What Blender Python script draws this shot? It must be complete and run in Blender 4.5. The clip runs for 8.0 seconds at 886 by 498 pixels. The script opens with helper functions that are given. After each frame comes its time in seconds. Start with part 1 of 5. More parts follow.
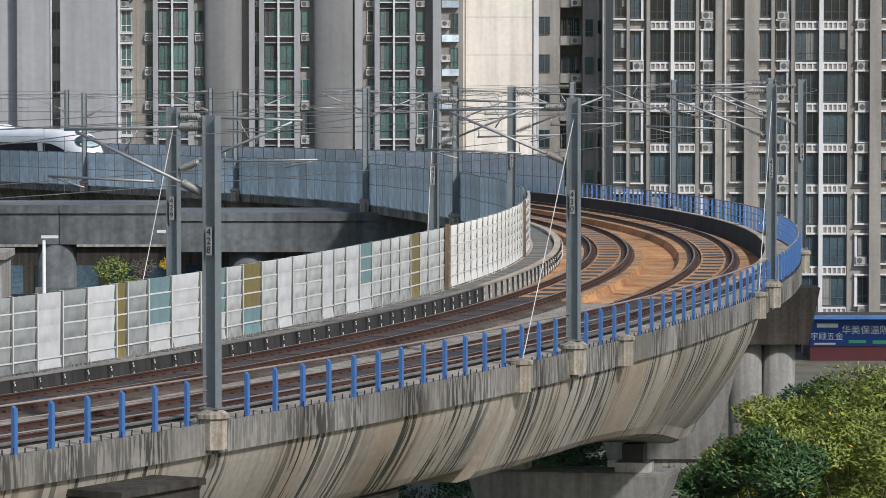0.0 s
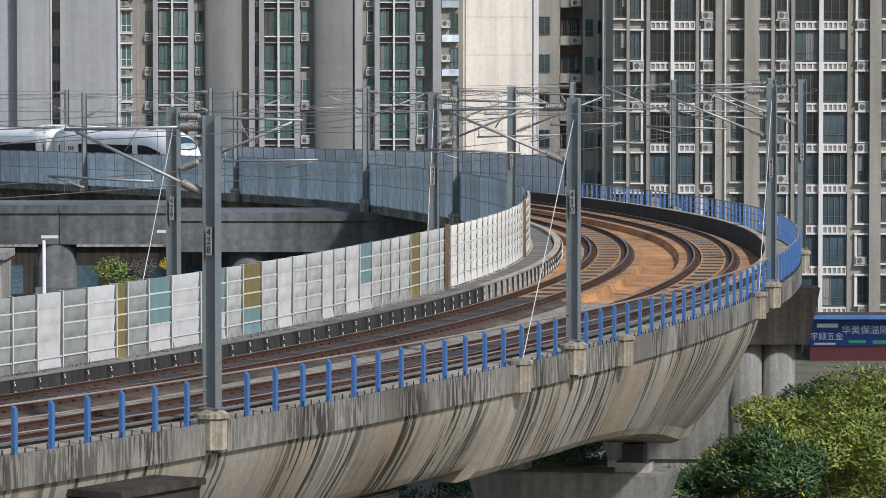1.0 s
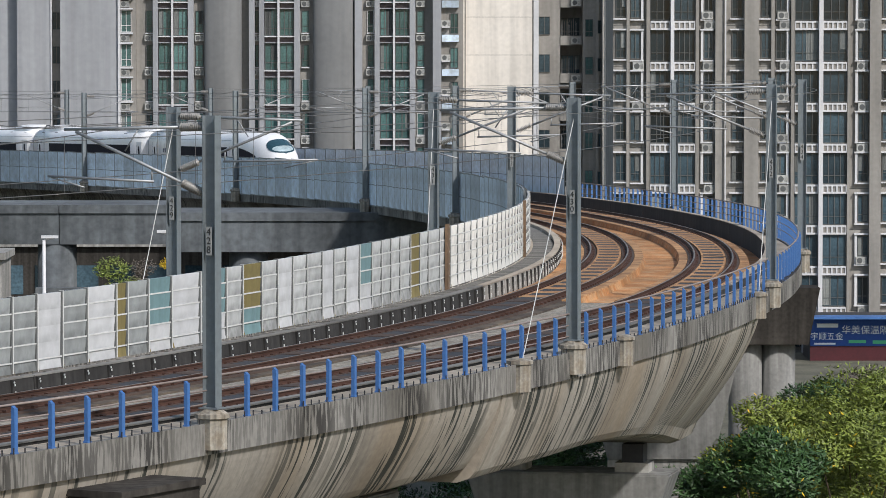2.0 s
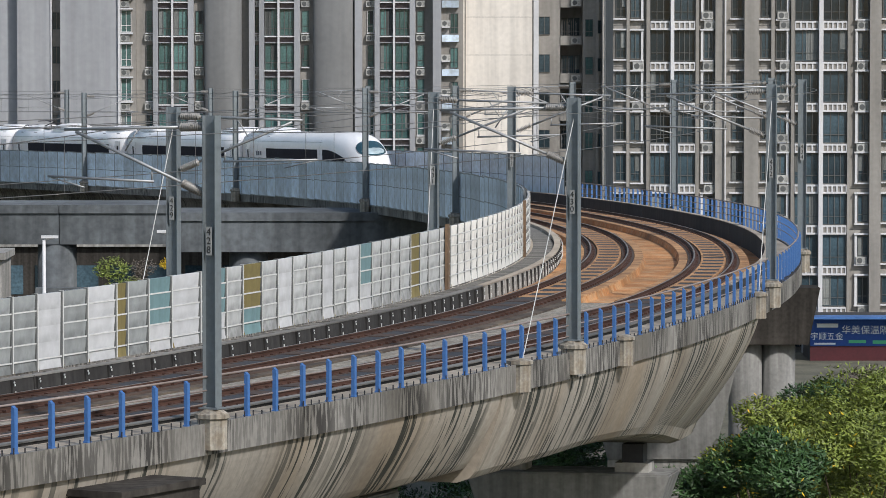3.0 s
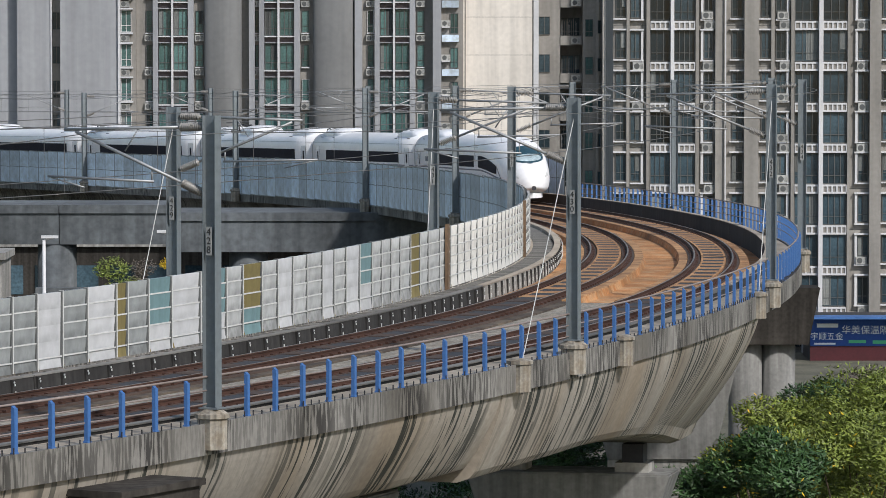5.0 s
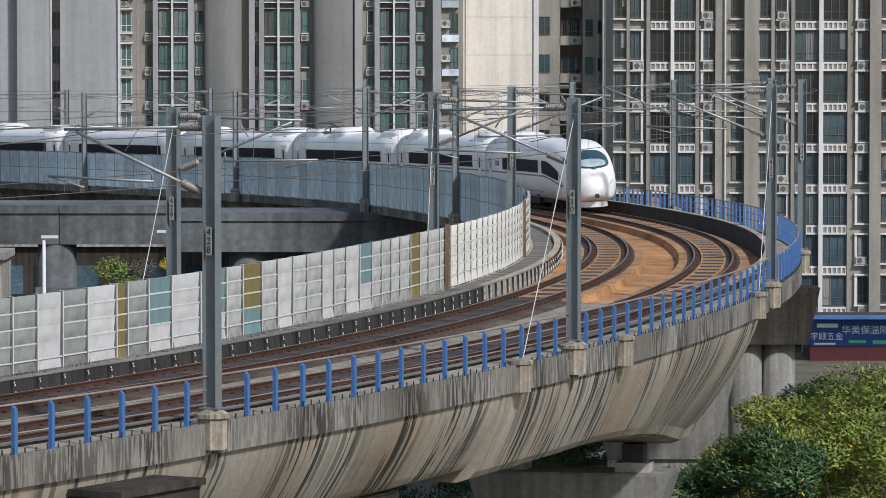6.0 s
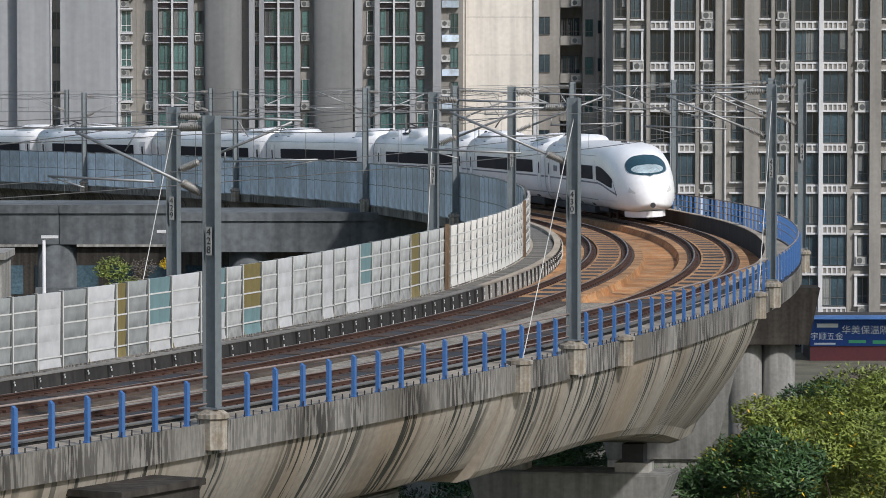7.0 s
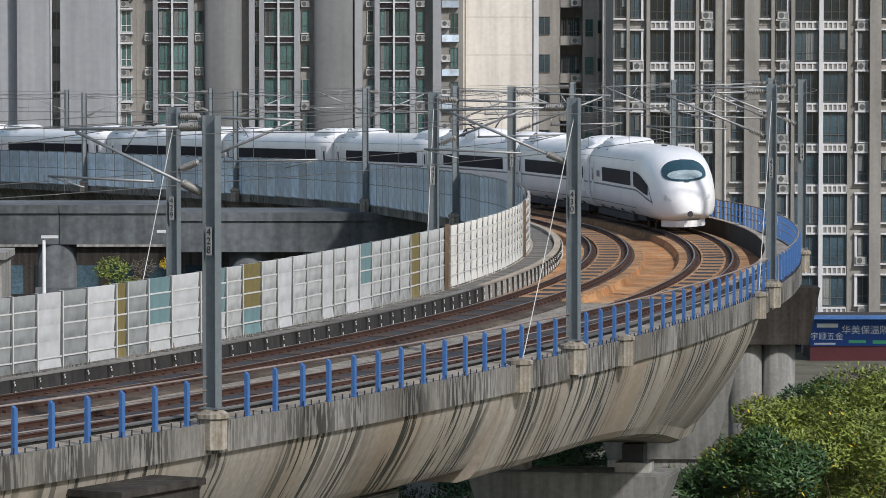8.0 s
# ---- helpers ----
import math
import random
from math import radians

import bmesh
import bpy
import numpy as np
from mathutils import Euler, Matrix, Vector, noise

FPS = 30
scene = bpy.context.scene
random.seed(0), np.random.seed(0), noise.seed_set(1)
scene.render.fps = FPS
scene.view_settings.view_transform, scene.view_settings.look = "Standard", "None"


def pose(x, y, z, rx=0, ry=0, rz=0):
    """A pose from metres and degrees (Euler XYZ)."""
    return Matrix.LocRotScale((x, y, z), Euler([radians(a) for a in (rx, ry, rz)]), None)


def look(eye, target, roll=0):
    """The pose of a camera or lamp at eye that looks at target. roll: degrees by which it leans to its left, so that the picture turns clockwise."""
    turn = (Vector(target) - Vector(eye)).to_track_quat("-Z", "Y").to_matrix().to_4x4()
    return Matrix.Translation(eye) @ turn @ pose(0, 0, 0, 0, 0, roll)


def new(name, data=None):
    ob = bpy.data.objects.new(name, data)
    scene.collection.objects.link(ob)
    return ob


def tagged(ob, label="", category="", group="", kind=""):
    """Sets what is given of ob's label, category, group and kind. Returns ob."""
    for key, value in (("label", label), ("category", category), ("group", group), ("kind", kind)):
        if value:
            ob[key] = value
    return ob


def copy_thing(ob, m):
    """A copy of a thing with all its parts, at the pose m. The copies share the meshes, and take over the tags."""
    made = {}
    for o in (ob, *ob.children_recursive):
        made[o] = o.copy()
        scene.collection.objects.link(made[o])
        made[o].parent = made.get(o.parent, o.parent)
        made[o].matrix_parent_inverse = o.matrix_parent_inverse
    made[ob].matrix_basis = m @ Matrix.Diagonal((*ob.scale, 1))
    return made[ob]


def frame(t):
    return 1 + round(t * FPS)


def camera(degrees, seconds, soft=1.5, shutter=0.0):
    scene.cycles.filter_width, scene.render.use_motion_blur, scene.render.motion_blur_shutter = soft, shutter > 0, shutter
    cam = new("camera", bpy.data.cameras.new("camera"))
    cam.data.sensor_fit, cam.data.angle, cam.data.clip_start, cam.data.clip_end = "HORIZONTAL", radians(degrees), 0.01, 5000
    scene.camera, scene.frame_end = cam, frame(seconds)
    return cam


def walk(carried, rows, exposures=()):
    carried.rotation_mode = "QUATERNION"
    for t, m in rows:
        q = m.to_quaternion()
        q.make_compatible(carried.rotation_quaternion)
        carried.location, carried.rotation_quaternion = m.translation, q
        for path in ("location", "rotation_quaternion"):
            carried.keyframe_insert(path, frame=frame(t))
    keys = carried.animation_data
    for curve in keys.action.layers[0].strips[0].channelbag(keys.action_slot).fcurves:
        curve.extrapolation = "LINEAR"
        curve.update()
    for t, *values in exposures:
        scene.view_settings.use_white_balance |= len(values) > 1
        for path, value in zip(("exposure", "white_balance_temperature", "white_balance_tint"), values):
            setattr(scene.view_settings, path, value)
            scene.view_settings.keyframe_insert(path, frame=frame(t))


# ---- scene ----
EYE_H = 8.9
FOCAL = 7594.5
HORIZON = 51.8
cam = camera(math.degrees(2 * math.atan(784 / FOCAL)), 8.0, soft=0.8)
TILT = math.degrees(math.atan((441 - HORIZON) / FOCAL))
walk(cam, [(0.0, pose(0, 0, EYE_H, 90 - TILT, 0, 0)), (8.0, pose(0, 0, EYE_H, 90 - TILT, 0, 0))],
     exposures=[(0.0, 0.17), (8.0, 0.02)])

# ---- world and sun ----
SUN_EL, SUN_AZ = 41.0, 141.0      # degrees; azimuth from +y clockwise
world = bpy.data.worlds.new("sky")
scene.world = world
world.use_nodes = True
_nt = world.node_tree
_sky = _nt.nodes.new("ShaderNodeTexSky")
_sky.sky_type = "NISHITA"
_sky.sun_disc = False
_sky.sun_elevation, _sky.sun_rotation = radians(SUN_EL), radians(SUN_AZ)
_sky.air_density, _sky.dust_density = 1.3, 1.5
_nt.links.new(_sky.outputs[0], _nt.nodes["Background"].inputs[0])
_nt.nodes["Background"].inputs[1].default_value = 0.108
_sun = bpy.data.lights.new("sun", "SUN")
_sun.energy, _sun.angle, _sun.color = 3.25, radians(3.5), (1.0, 0.97, 0.94)
sun = new("sun", _sun)
_sd = Vector((math.sin(radians(SUN_AZ)) * math.cos(radians(SUN_EL)), math.cos(radians(SUN_AZ)) * math.cos(radians(SUN_EL)), math.sin(radians(SUN_EL))))
sun.matrix_world = look(_sd * 300, (0, 0, 0))

# ---- alignment of the outer track: curvature and level along its length (metres, positive towards the camera) ----
STEP = 2.0
KN = [-340.0 + 40.0 * i for i in range(15)]
KAPPA = [0.0, 0.0, 0.0, 0.0, -0.000261, -0.001503, -0.003025, -0.003617, -0.001721, -0.003922, -0.005435, -0.00582, -0.006799, -0.007342, -0.007451]
LEVEL = [-6.021, -5.374, -4.728, -4.081, -3.434, -2.788, -2.144, -1.376, -0.724, -0.112, 0.15, 0.095, -0.07, -0.012, 0.002]
TH0, X0, Y0 = 0.0824, 10.0422, 206.6343


def _alignment():
    s = np.arange(KN[0], KN[-1] + 0.5 * STEP, STEP)
    k = np.interp(s, KN, KAPPA)
    i0 = int(np.argmin(abs(s)))
    th = np.concatenate([[0], np.cumsum((k[1:] + k[:-1]) / 2 * STEP)])
    th = th - th[i0] + TH0
    dx, dy = np.sin(th), -np.cos(th)
    x = np.concatenate([[0], np.cumsum((dx[1:] + dx[:-1]) / 2 * STEP)])
    y = np.concatenate([[0], np.cumsum((dy[1:] + dy[:-1]) / 2 * STEP)])
    z = np.interp(s, KN, LEVEL)
    for _ in range(30):
        z[1:-1] = (z[:-2] + z[1:-1] * 2 + z[2:]) / 4
    return s, x - x[i0] + X0, y - y[i0] + Y0, z, th


_S, _X, _Y, _Z, _TH = _alignment()


def at(s, o=0.0, z=0.0):
    """The point at chainage s, o metres outward of the outer track's centre and z above its rails."""
    th = float(np.interp(s, _S, _TH))
    return Vector((float(np.interp(s, _S, _X)) + o * math.cos(th), float(np.interp(s, _S, _Y)) + o * math.sin(th), float(np.interp(s, _S, _Z)) + z))


def heading(s):
    return float(np.interp(s, _S, _TH))


def frame_at(s, o=0.0, z=0.0):
    """A pose whose y axis runs along the track towards the camera, x inward, z up."""
    th = heading(s)
    p = at(s, o, z)
    m = Matrix(((-math.cos(th), math.sin(th), 0), (-math.sin(th), -math.cos(th), 0), (0, 0, 1))).to_4x4()
    return Matrix.Translation(p) @ m


# ---- materials ----
def material(name, base, rough=0.8, metal=0.0, vary=0.25, scale=1.0, bump=0.15, streak=0.0, tint=None, island=0.0, spec=0.5, obj=0.0, fine=1.0, rows=None):
    m = bpy.data.materials.new(name)
    m.use_nodes = True
    nt = m.node_tree
    N, L = nt.nodes, nt.links
    b = N["Principled BSDF"]
    co = N.new("ShaderNodeTexCoord").outputs["Object"]

    def tex(sc, detail=6, stretch=None):
        src = co
        if stretch:
            mp = N.new("ShaderNodeMapping")
            mp.inputs["Scale"].default_value = stretch
            L.new(co, mp.inputs[0])
            src = mp.outputs[0]
        n = N.new("ShaderNodeTexNoise")
        n.inputs["Scale"].default_value, n.inputs["Detail"].default_value = sc, detail
        L.new(src, n.inputs["Vector"])
        return n.outputs["Fac"]

    def ramp(fac, lo, hi, p0=0.3, p1=0.7):
        r = N.new("ShaderNodeMapRange")
        r.inputs[1].default_value, r.inputs[2].default_value = p0, p1
        r.inputs[3].default_value, r.inputs[4].default_value = lo, hi
        L.new(fac, r.inputs[0])
        return r.outputs[0]

    def mul(a, bb):
        x = N.new("ShaderNodeMath")
        x.operation = "MULTIPLY"
        L.new(a, x.inputs[0])
        L.new(bb, x.inputs[1])
        return x.outputs[0]

    f = mul(ramp(tex(0.35 * scale), 1 - vary, 1 + vary * 0.6), ramp(tex(6.0 * scale, 8), 1 - vary * 0.6 * fine, 1 + vary * 0.4 * fine))
    if streak:
        f = mul(f, ramp(tex(1.0, 5, (3.0 * scale, 3.0 * scale, 0.12 * scale)), 1 - streak, 1.08, 0.38, 0.6))
    if island:
        g = N.new("ShaderNodeNewGeometry").outputs["Random Per Island"]
        f = mul(f, ramp(g, 1 - island, 1 + island, 0, 1))
    if rows:               # grime that settles above each ledge: (lowest ledge, spacing, strength)
        z = N.new("ShaderNodeSeparateXYZ")
        L.new(co, z.inputs[0])
        q = ramp(z.outputs[2], 0.0, 10.0, rows[0], rows[0] + 10 * rows[1])
        fr = N.new("ShaderNodeMath")
        fr.operation = "FRACT"
        L.new(q, fr.inputs[0])
        dirt = mul(ramp(fr.outputs[0], rows[2], 0.0, 0.0, 0.6), ramp(tex(2.2, 5), 0.1, 1.0, 0.35, 0.6))
        f = mul(f, ramp(dirt, 1.0, 0.0, 0.0, 1.0))
    if obj:
        g = N.new("ShaderNodeObjectInfo").outputs["Random"]
        f = mul(f, ramp(g, 1 - obj, 1 + obj, 0, 1))
    mix = N.new("ShaderNodeVectorMath")
    mix.operation = "SCALE"
    L.new(f, mix.inputs["Scale"])
    src = None
    if tint:
        t = N.new("ShaderNodeMix")
        t.data_type = "RGBA"
        t.inputs[6].default_value, t.inputs[7].default_value = (*base, 1), (*tint, 1)
        L.new(ramp(tex(1.3 * scale, 7), 0, 1, 0.42, 0.62), t.inputs[0])
        L.new(t.outputs[2], mix.inputs[0])
    else:
        mix.inputs[0].default_value = base
    L.new(mix.outputs[0], b.inputs["Base Color"])
    b.inputs["Roughness"].default_value, b.inputs["Metallic"].default_value = rough, metal
    b.inputs["Specular IOR Level"].default_value = spec
    if bump:
        bp = N.new("ShaderNodeBump")
        bp.inputs["Strength"].default_value, bp.inputs["Distance"].default_value = bump, 0.02
        L.new(tex(9.0 * scale, 8), bp.inputs["Height"])
        L.new(bp.outputs[0], b.inputs["Normal"])
    return m


CONCRETE = material("weathered_concrete", (0.33, 0.32, 0.30), 0.9, vary=0.3, streak=0.35)
DECKTOP = material("dusty_deck_concrete", (0.36, 0.31, 0.25), 0.95, vary=0.3)
BROWNDECK = material("dark_brown_concrete", (0.06, 0.044, 0.034), 0.95, vary=0.4, tint=(0.125, 0.098, 0.072))
PEDMAT = material("stained_pedestal_concrete", (0.34, 0.315, 0.27), 0.92, vary=0.3, streak=0.4, scale=2.5, tint=(0.27, 0.23, 0.18))
RUSTDECK = material("rust_dusted_concrete", (0.43, 0.19, 0.065), 0.95, vary=0.45, tint=(0.47, 0.275, 0.135))
SLABTOP = material("slab_concrete", (0.45, 0.255, 0.12), 0.95, vary=0.4, tint=(0.30, 0.15, 0.068))
# Guard walls' shade is put into this near-black base.
SHADEWALL = material("shade_dark_concrete", (0.036, 0.034, 0.033), 0.95, vary=0.35, streak=0.3)
RAILMAT = material("rusty_rail", (0.085, 0.042, 0.03), 0.7, 0.3, vary=0.3)
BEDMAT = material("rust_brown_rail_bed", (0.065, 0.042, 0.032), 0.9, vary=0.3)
# Bluish dark base: shade on the lower viaduct is put into its colour.
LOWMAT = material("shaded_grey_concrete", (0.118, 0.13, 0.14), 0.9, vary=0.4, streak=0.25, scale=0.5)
PLATE = material("pale_number_plate", (0.31, 0.32, 0.32), 0.7, vary=0.15)
RAILTOP = material("worn_rail_head", (0.32, 0.27, 0.23), 0.4, 0.8, vary=0.2)
BLUE = material("blue_paint", (0.055, 0.155, 0.40), 0.5, vary=0.25, scale=2)
TOPRAIL = material("weathered_pipe", (0.27, 0.22, 0.20), 0.6, vary=0.3)
STEEL = material("grey_galvanised_steel", (0.20, 0.23, 0.25), 0.55, 0.3, vary=0.2)
PIPE = material("galvanised_pipe", (0.34, 0.35, 0.36), 0.5, 0.5, vary=0.2)
PORCELAIN = material("brownish_porcelain", (0.27, 0.26, 0.245), 0.35, vary=0.15)
WIRE = material("copper_wire", (0.17, 0.17, 0.17), 0.5, 0.5, vary=0.1, bump=0)
PANEL = material("pale_grey_sound_panel", (0.31, 0.33, 0.335), 0.7, vary=0.3, scale=4.5, obj=0.1, island=0.12, fine=0.3, bump=0.03, rows=(0.42, 0.42, 0.55))
PANELWHITE = material("white_sound_panel", (0.57, 0.58, 0.60), 0.7, vary=0.2, scale=4.5, obj=0.05, island=0.1, fine=0.3, bump=0.03, rows=(0.42, 0.42, 0.25))
PANELCLEAN = material("bright_white_sound_panel", (0.86, 0.845, 0.81), 0.7, vary=0.2, scale=4.5, obj=0.06, island=0.08, fine=0.3, bump=0.03, rows=(0.42, 0.336, 0.22))
PANELMID = material("light_grey_sound_panel", (0.53, 0.545, 0.55), 0.75, vary=0.3, scale=4.5, obj=0.1, island=0.12, fine=0.3, bump=0.03, rows=(0.42, 0.42, 0.55))
DARKCONC = material("dark_concrete", (0.055, 0.05, 0.045), 1.0, vary=0.35, streak=0.3, spec=0.1)
PIERMAT = material("grey_pier_concrete", (0.22, 0.218, 0.21), 0.95, vary=0.25, streak=0.25, spec=0.3)
ROUNDMAT = material("dull_grey_render", (0.158, 0.16, 0.16), 0.9, vary=0.12, scale=0.3, streak=0.1)
PANELRUST = material("rust_stained_post", (0.20, 0.13, 0.08), 0.9, vary=0.35, streak=0.3)
PANELTEAL = material("teal_sound_panel", (0.15, 0.25, 0.27), 0.7, vary=0.15, streak=0.1)
PANELOCHRE = material("ochre_sound_panel", (0.19, 0.155, 0.06), 0.75, vary=0.2, streak=0.1)
PANELBLUE = material("blue_grey_sound_panel", (0.60, 0.71, 0.84), 0.5, vary=0.25, scale=2.5, obj=0.24, tint=(0.50, 0.58, 0.64), fine=0.4, bump=0.03)
POSTMAT = material("pale_post_paint", (0.62, 0.625, 0.62), 0.7, vary=0.2)
TRAINWHITE = material("white_train_paint", (0.86, 0.86, 0.875), 0.33, vary=0.08, bump=0.0, spec=0.5)
TRAINGREY = material("grey_train_fitting", (0.33, 0.335, 0.35), 0.5, vary=0.1)
TRAINDARK = material("dark_underframe", (0.035, 0.035, 0.04), 0.8, vary=0.2)
TRAINGLASS = material("smoked_window_band", (0.04, 0.041, 0.05), 0.35, vary=0.2, bump=0, spec=0.2)
TRAINGLASS.node_tree.nodes["Principled BSDF"].inputs["IOR"].default_value = 1.05
TRAINSTRIPE = material("blue_grey_stripe", (0.10, 0.11, 0.16), 0.4, vary=0.1, bump=0)
BLACK = material("black_lettering", (0.02, 0.02, 0.02), 0.7, vary=0.1, bump=0)
WHITE = material("white_lettering", (0.8, 0.8, 0.8), 0.7, vary=0.1, bump=0)
GROUNDMAT = material("dark_earth", (0.12, 0.115, 0.085), 1.0, vary=0.4)
# Grey tinted slightly blue, so the distant haze is part of the paint.
WALLGREY = material("grey_render", (0.33, 0.338, 0.358), 0.9, vary=0.1, scale=0.3, streak=0.1)
WALLBROWN = material("taupe_facade", (0.275, 0.26, 0.24), 0.9, vary=0.16, scale=0.5, streak=0.12)
WALLWHITE = material("cream_wall", (0.74, 0.69, 0.63), 0.9, vary=0.12, scale=0.4, streak=0.1)
TRIMWHITE = material("white_trim", (0.62, 0.62, 0.635), 0.8, vary=0.1)
FRAMEMAT = material("dark_window_frame", (0.10, 0.105, 0.105), 0.5, vary=0.1)
GLASSGREEN = material("green_window_glass", (0.085, 0.165, 0.16), 0.1, vary=0.4, bump=0, obj=0.5)
GLASSDARK = material("dark_window_glass", (0.045, 0.075, 0.095), 0.1, vary=0.5, bump=0, obj=0.7)
CURTAIN = material("grey_beige_curtain", (0.17, 0.18, 0.175), 0.8, vary=0.25, obj=0.6)
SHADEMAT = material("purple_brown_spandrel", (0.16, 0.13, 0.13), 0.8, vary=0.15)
ACMAT = material("air_conditioner_white", (0.42, 0.42, 0.405), 0.6, vary=0.25, obj=0.25)


# ---- mesh helpers ----
def part(name, bm, mat, parent=None, label="", smooth=False):
    me = bpy.data.meshes.new(name)
    if smooth:
        for f in bm.faces:
            f.smooth = True
    bm.to_mesh(me)
    bm.free()
    for m in (mat if isinstance(mat, (list, tuple)) else [mat]):
        me.materials.append(m)
    ob = new(name, me)
    if parent is not None:
        ob.parent = parent
    if label:
        tagged(ob, label)
    return ob


def share(name, ob, parent, m):
    o = new(name, ob.data)
    o.parent = parent
    o.matrix_basis = m
    return o


def empty(name, m=None, label="", category="", group="", kind=""):
    o = new(name)
    o.empty_display_size = 0.3
    if m is not None:
        o.matrix_basis = m
    return tagged(o, label, category, group, kind)


def box(bm, x0, x1, y0, y1, z0, z1, mi=0, m=None):
    vs = [bm.verts.new((x, y, z)) for z in (z0, z1) for y in (y0, y1) for x in (x0, x1)]
    fs = []
    for q in ((0, 2, 3, 1), (4, 5, 7, 6), (0, 1, 5, 4), (2, 6, 7, 3), (0, 4, 6, 2), (1, 3, 7, 5)):
        f = bm.faces.new([vs[i] for i in q])
        f.material_index = mi
        fs.append(f)
    if m is not None:
        for v in vs:
            v.co = m @ v.co
    return vs


def tube(bm, a, b, r, n=8, r2=None, mi=0):
    a, b = Vector(a), Vector(b)
    q = (b - a).to_track_quat("Z", "Y")
    rings = []
    for p, rr in ((a, r), (b, r if r2 is None else r2)):
        rings.append([bm.verts.new(p + q @ Vector((math.cos(i * math.tau / n) * rr, math.sin(i * math.tau / n) * rr, 0))) for i in range(n)])
    for i in range(n):
        bm.faces.new([rings[0][i], rings[0][(i + 1) % n], rings[1][(i + 1) % n], rings[1][i]]).material_index = mi
    bm.faces.new(rings[0][::-1]).material_index = mi
    bm.faces.new(rings[1]).material_index = mi


def lathe(bm, prof, m=None, n=16, mi=0):
    """prof: (radius, z) from bottom to top."""
    rings = [[bm.verts.new((math.cos(i * math.tau / n) * r, math.sin(i * math.tau / n) * r, z)) for i in range(n)] for r, z in prof]
    for a, b in zip(rings, rings[1:]):
        for i in range(n):
            bm.faces.new([a[i], a[(i + 1) % n], b[(i + 1) % n], b[i]]).material_index = mi
    bm.faces.new(rings[0][::-1]).material_index = mi
    bm.faces.new(rings[-1]).material_index = mi
    if m is not None:
        for r in rings:
            for v in r:
                v.co = m @ v.co


def frame_grid(bm, xs, zs, solid, y0, y1, mi=0):
    """One connected mesh of bars: cells (i, j) between the lines xs and zs for which solid(i, j) holds."""
    nx, nz = len(xs) - 1, len(zs) - 1
    V = {}

    def v(i, j, k):
        if (i, j, k) not in V:
            V[i, j, k] = bm.verts.new((xs[i], (y0, y1)[k], zs[j]))
        return V[i, j, k]

    def on(i, j):
        return 0 <= i < nx and 0 <= j < nz and solid(i, j)

    for i in range(nx):
        for j in range(nz):
            if not on(i, j):
                continue
            qs = [[v(i, j, 0), v(i + 1, j, 0), v(i + 1, j + 1, 0), v(i, j + 1, 0)], [v(i, j, 1), v(i, j + 1, 1), v(i + 1, j + 1, 1), v(i + 1, j, 1)]]
            if not on(i, j - 1):
                qs.append([v(i, j, 0), v(i, j, 1), v(i + 1, j, 1), v(i + 1, j, 0)])
            if not on(i, j + 1):
                qs.append([v(i, j + 1, 0), v(i + 1, j + 1, 0), v(i + 1, j + 1, 1), v(i, j + 1, 1)])
            if not on(i - 1, j):
                qs.append([v(i, j, 0), v(i, j + 1, 0), v(i, j + 1, 1), v(i, j, 1)])
            if not on(i + 1, j):
                qs.append([v(i + 1, j, 0), v(i + 1, j, 1), v(i + 1, j + 1, 1), v(i + 1, j + 1, 0)])
            for q in qs:
                bm.faces.new(q).material_index = mi


def sweep(profile, s0, s1, step=2.0, closed=True, mats=None):
    """A bmesh of the cross-section profile [(o, z), ...] carried along the track from s0 to s1."""
    bm = bmesh.new()
    n = max(1, int(round((s1 - s0) / step)))
    rings = []
    for i in range(n + 1):
        s = s0 + (s1 - s0) * i / n
        rings.append([bm.verts.new(at(s, o, z)) for o, z in (profile(s) if callable(profile) else profile)])
    k = len(rings[0])
    for a, b in zip(rings, rings[1:]):
        for i in range(k if closed else k - 1):
            f = bm.faces.new([a[i], a[(i + 1) % k], b[(i + 1) % k], b[i]])
            if mats:
                f.material_index = mats[i]
    if closed:
        bm.faces.new(rings[0][::-1])
        bm.faces.new(rings[-1])
    bmesh.ops.recalc_face_normals(bm, faces=bm.faces)
    return bm

SLATMAT = material("dark_walkway_plank", (0.16, 0.155, 0.145), 0.9, vary=0.3, obj=0.35)
GUYMAT = material("pale_guy_wire", (0.6, 0.6, 0.58), 0.5, 0.2, vary=0.1, bump=0)
SP = -4.16                 # inner track's centre
WALK_Z = 0.05              # walkway and parapet top
S_FAR, S_NEAR = -196.0, 150.0


def spread(u0, u1, n):
    return [u0 + (u1 - u0) * i / n for i in range(n + 1)]


# ---- ground ----
bm = bmesh.new()
for x0, x1, y0, y1 in ((-3000, 3000, -300, 4000),):
    bm.faces.new([bm.verts.new(p) for p in ((x0, y0, -16), (x1, y0, -16), (x1, y1, -16), (x0, y1, -16))])
tagged(part("ground", bm, GROUNDMAT), "dark earth and undergrowth below the viaduct", "ground", kind="structure")

# ---- viaduct ----
viaduct = empty("viaduct", label="curved concrete railway viaduct with streaked box girder", category="viaduct", kind="structure")


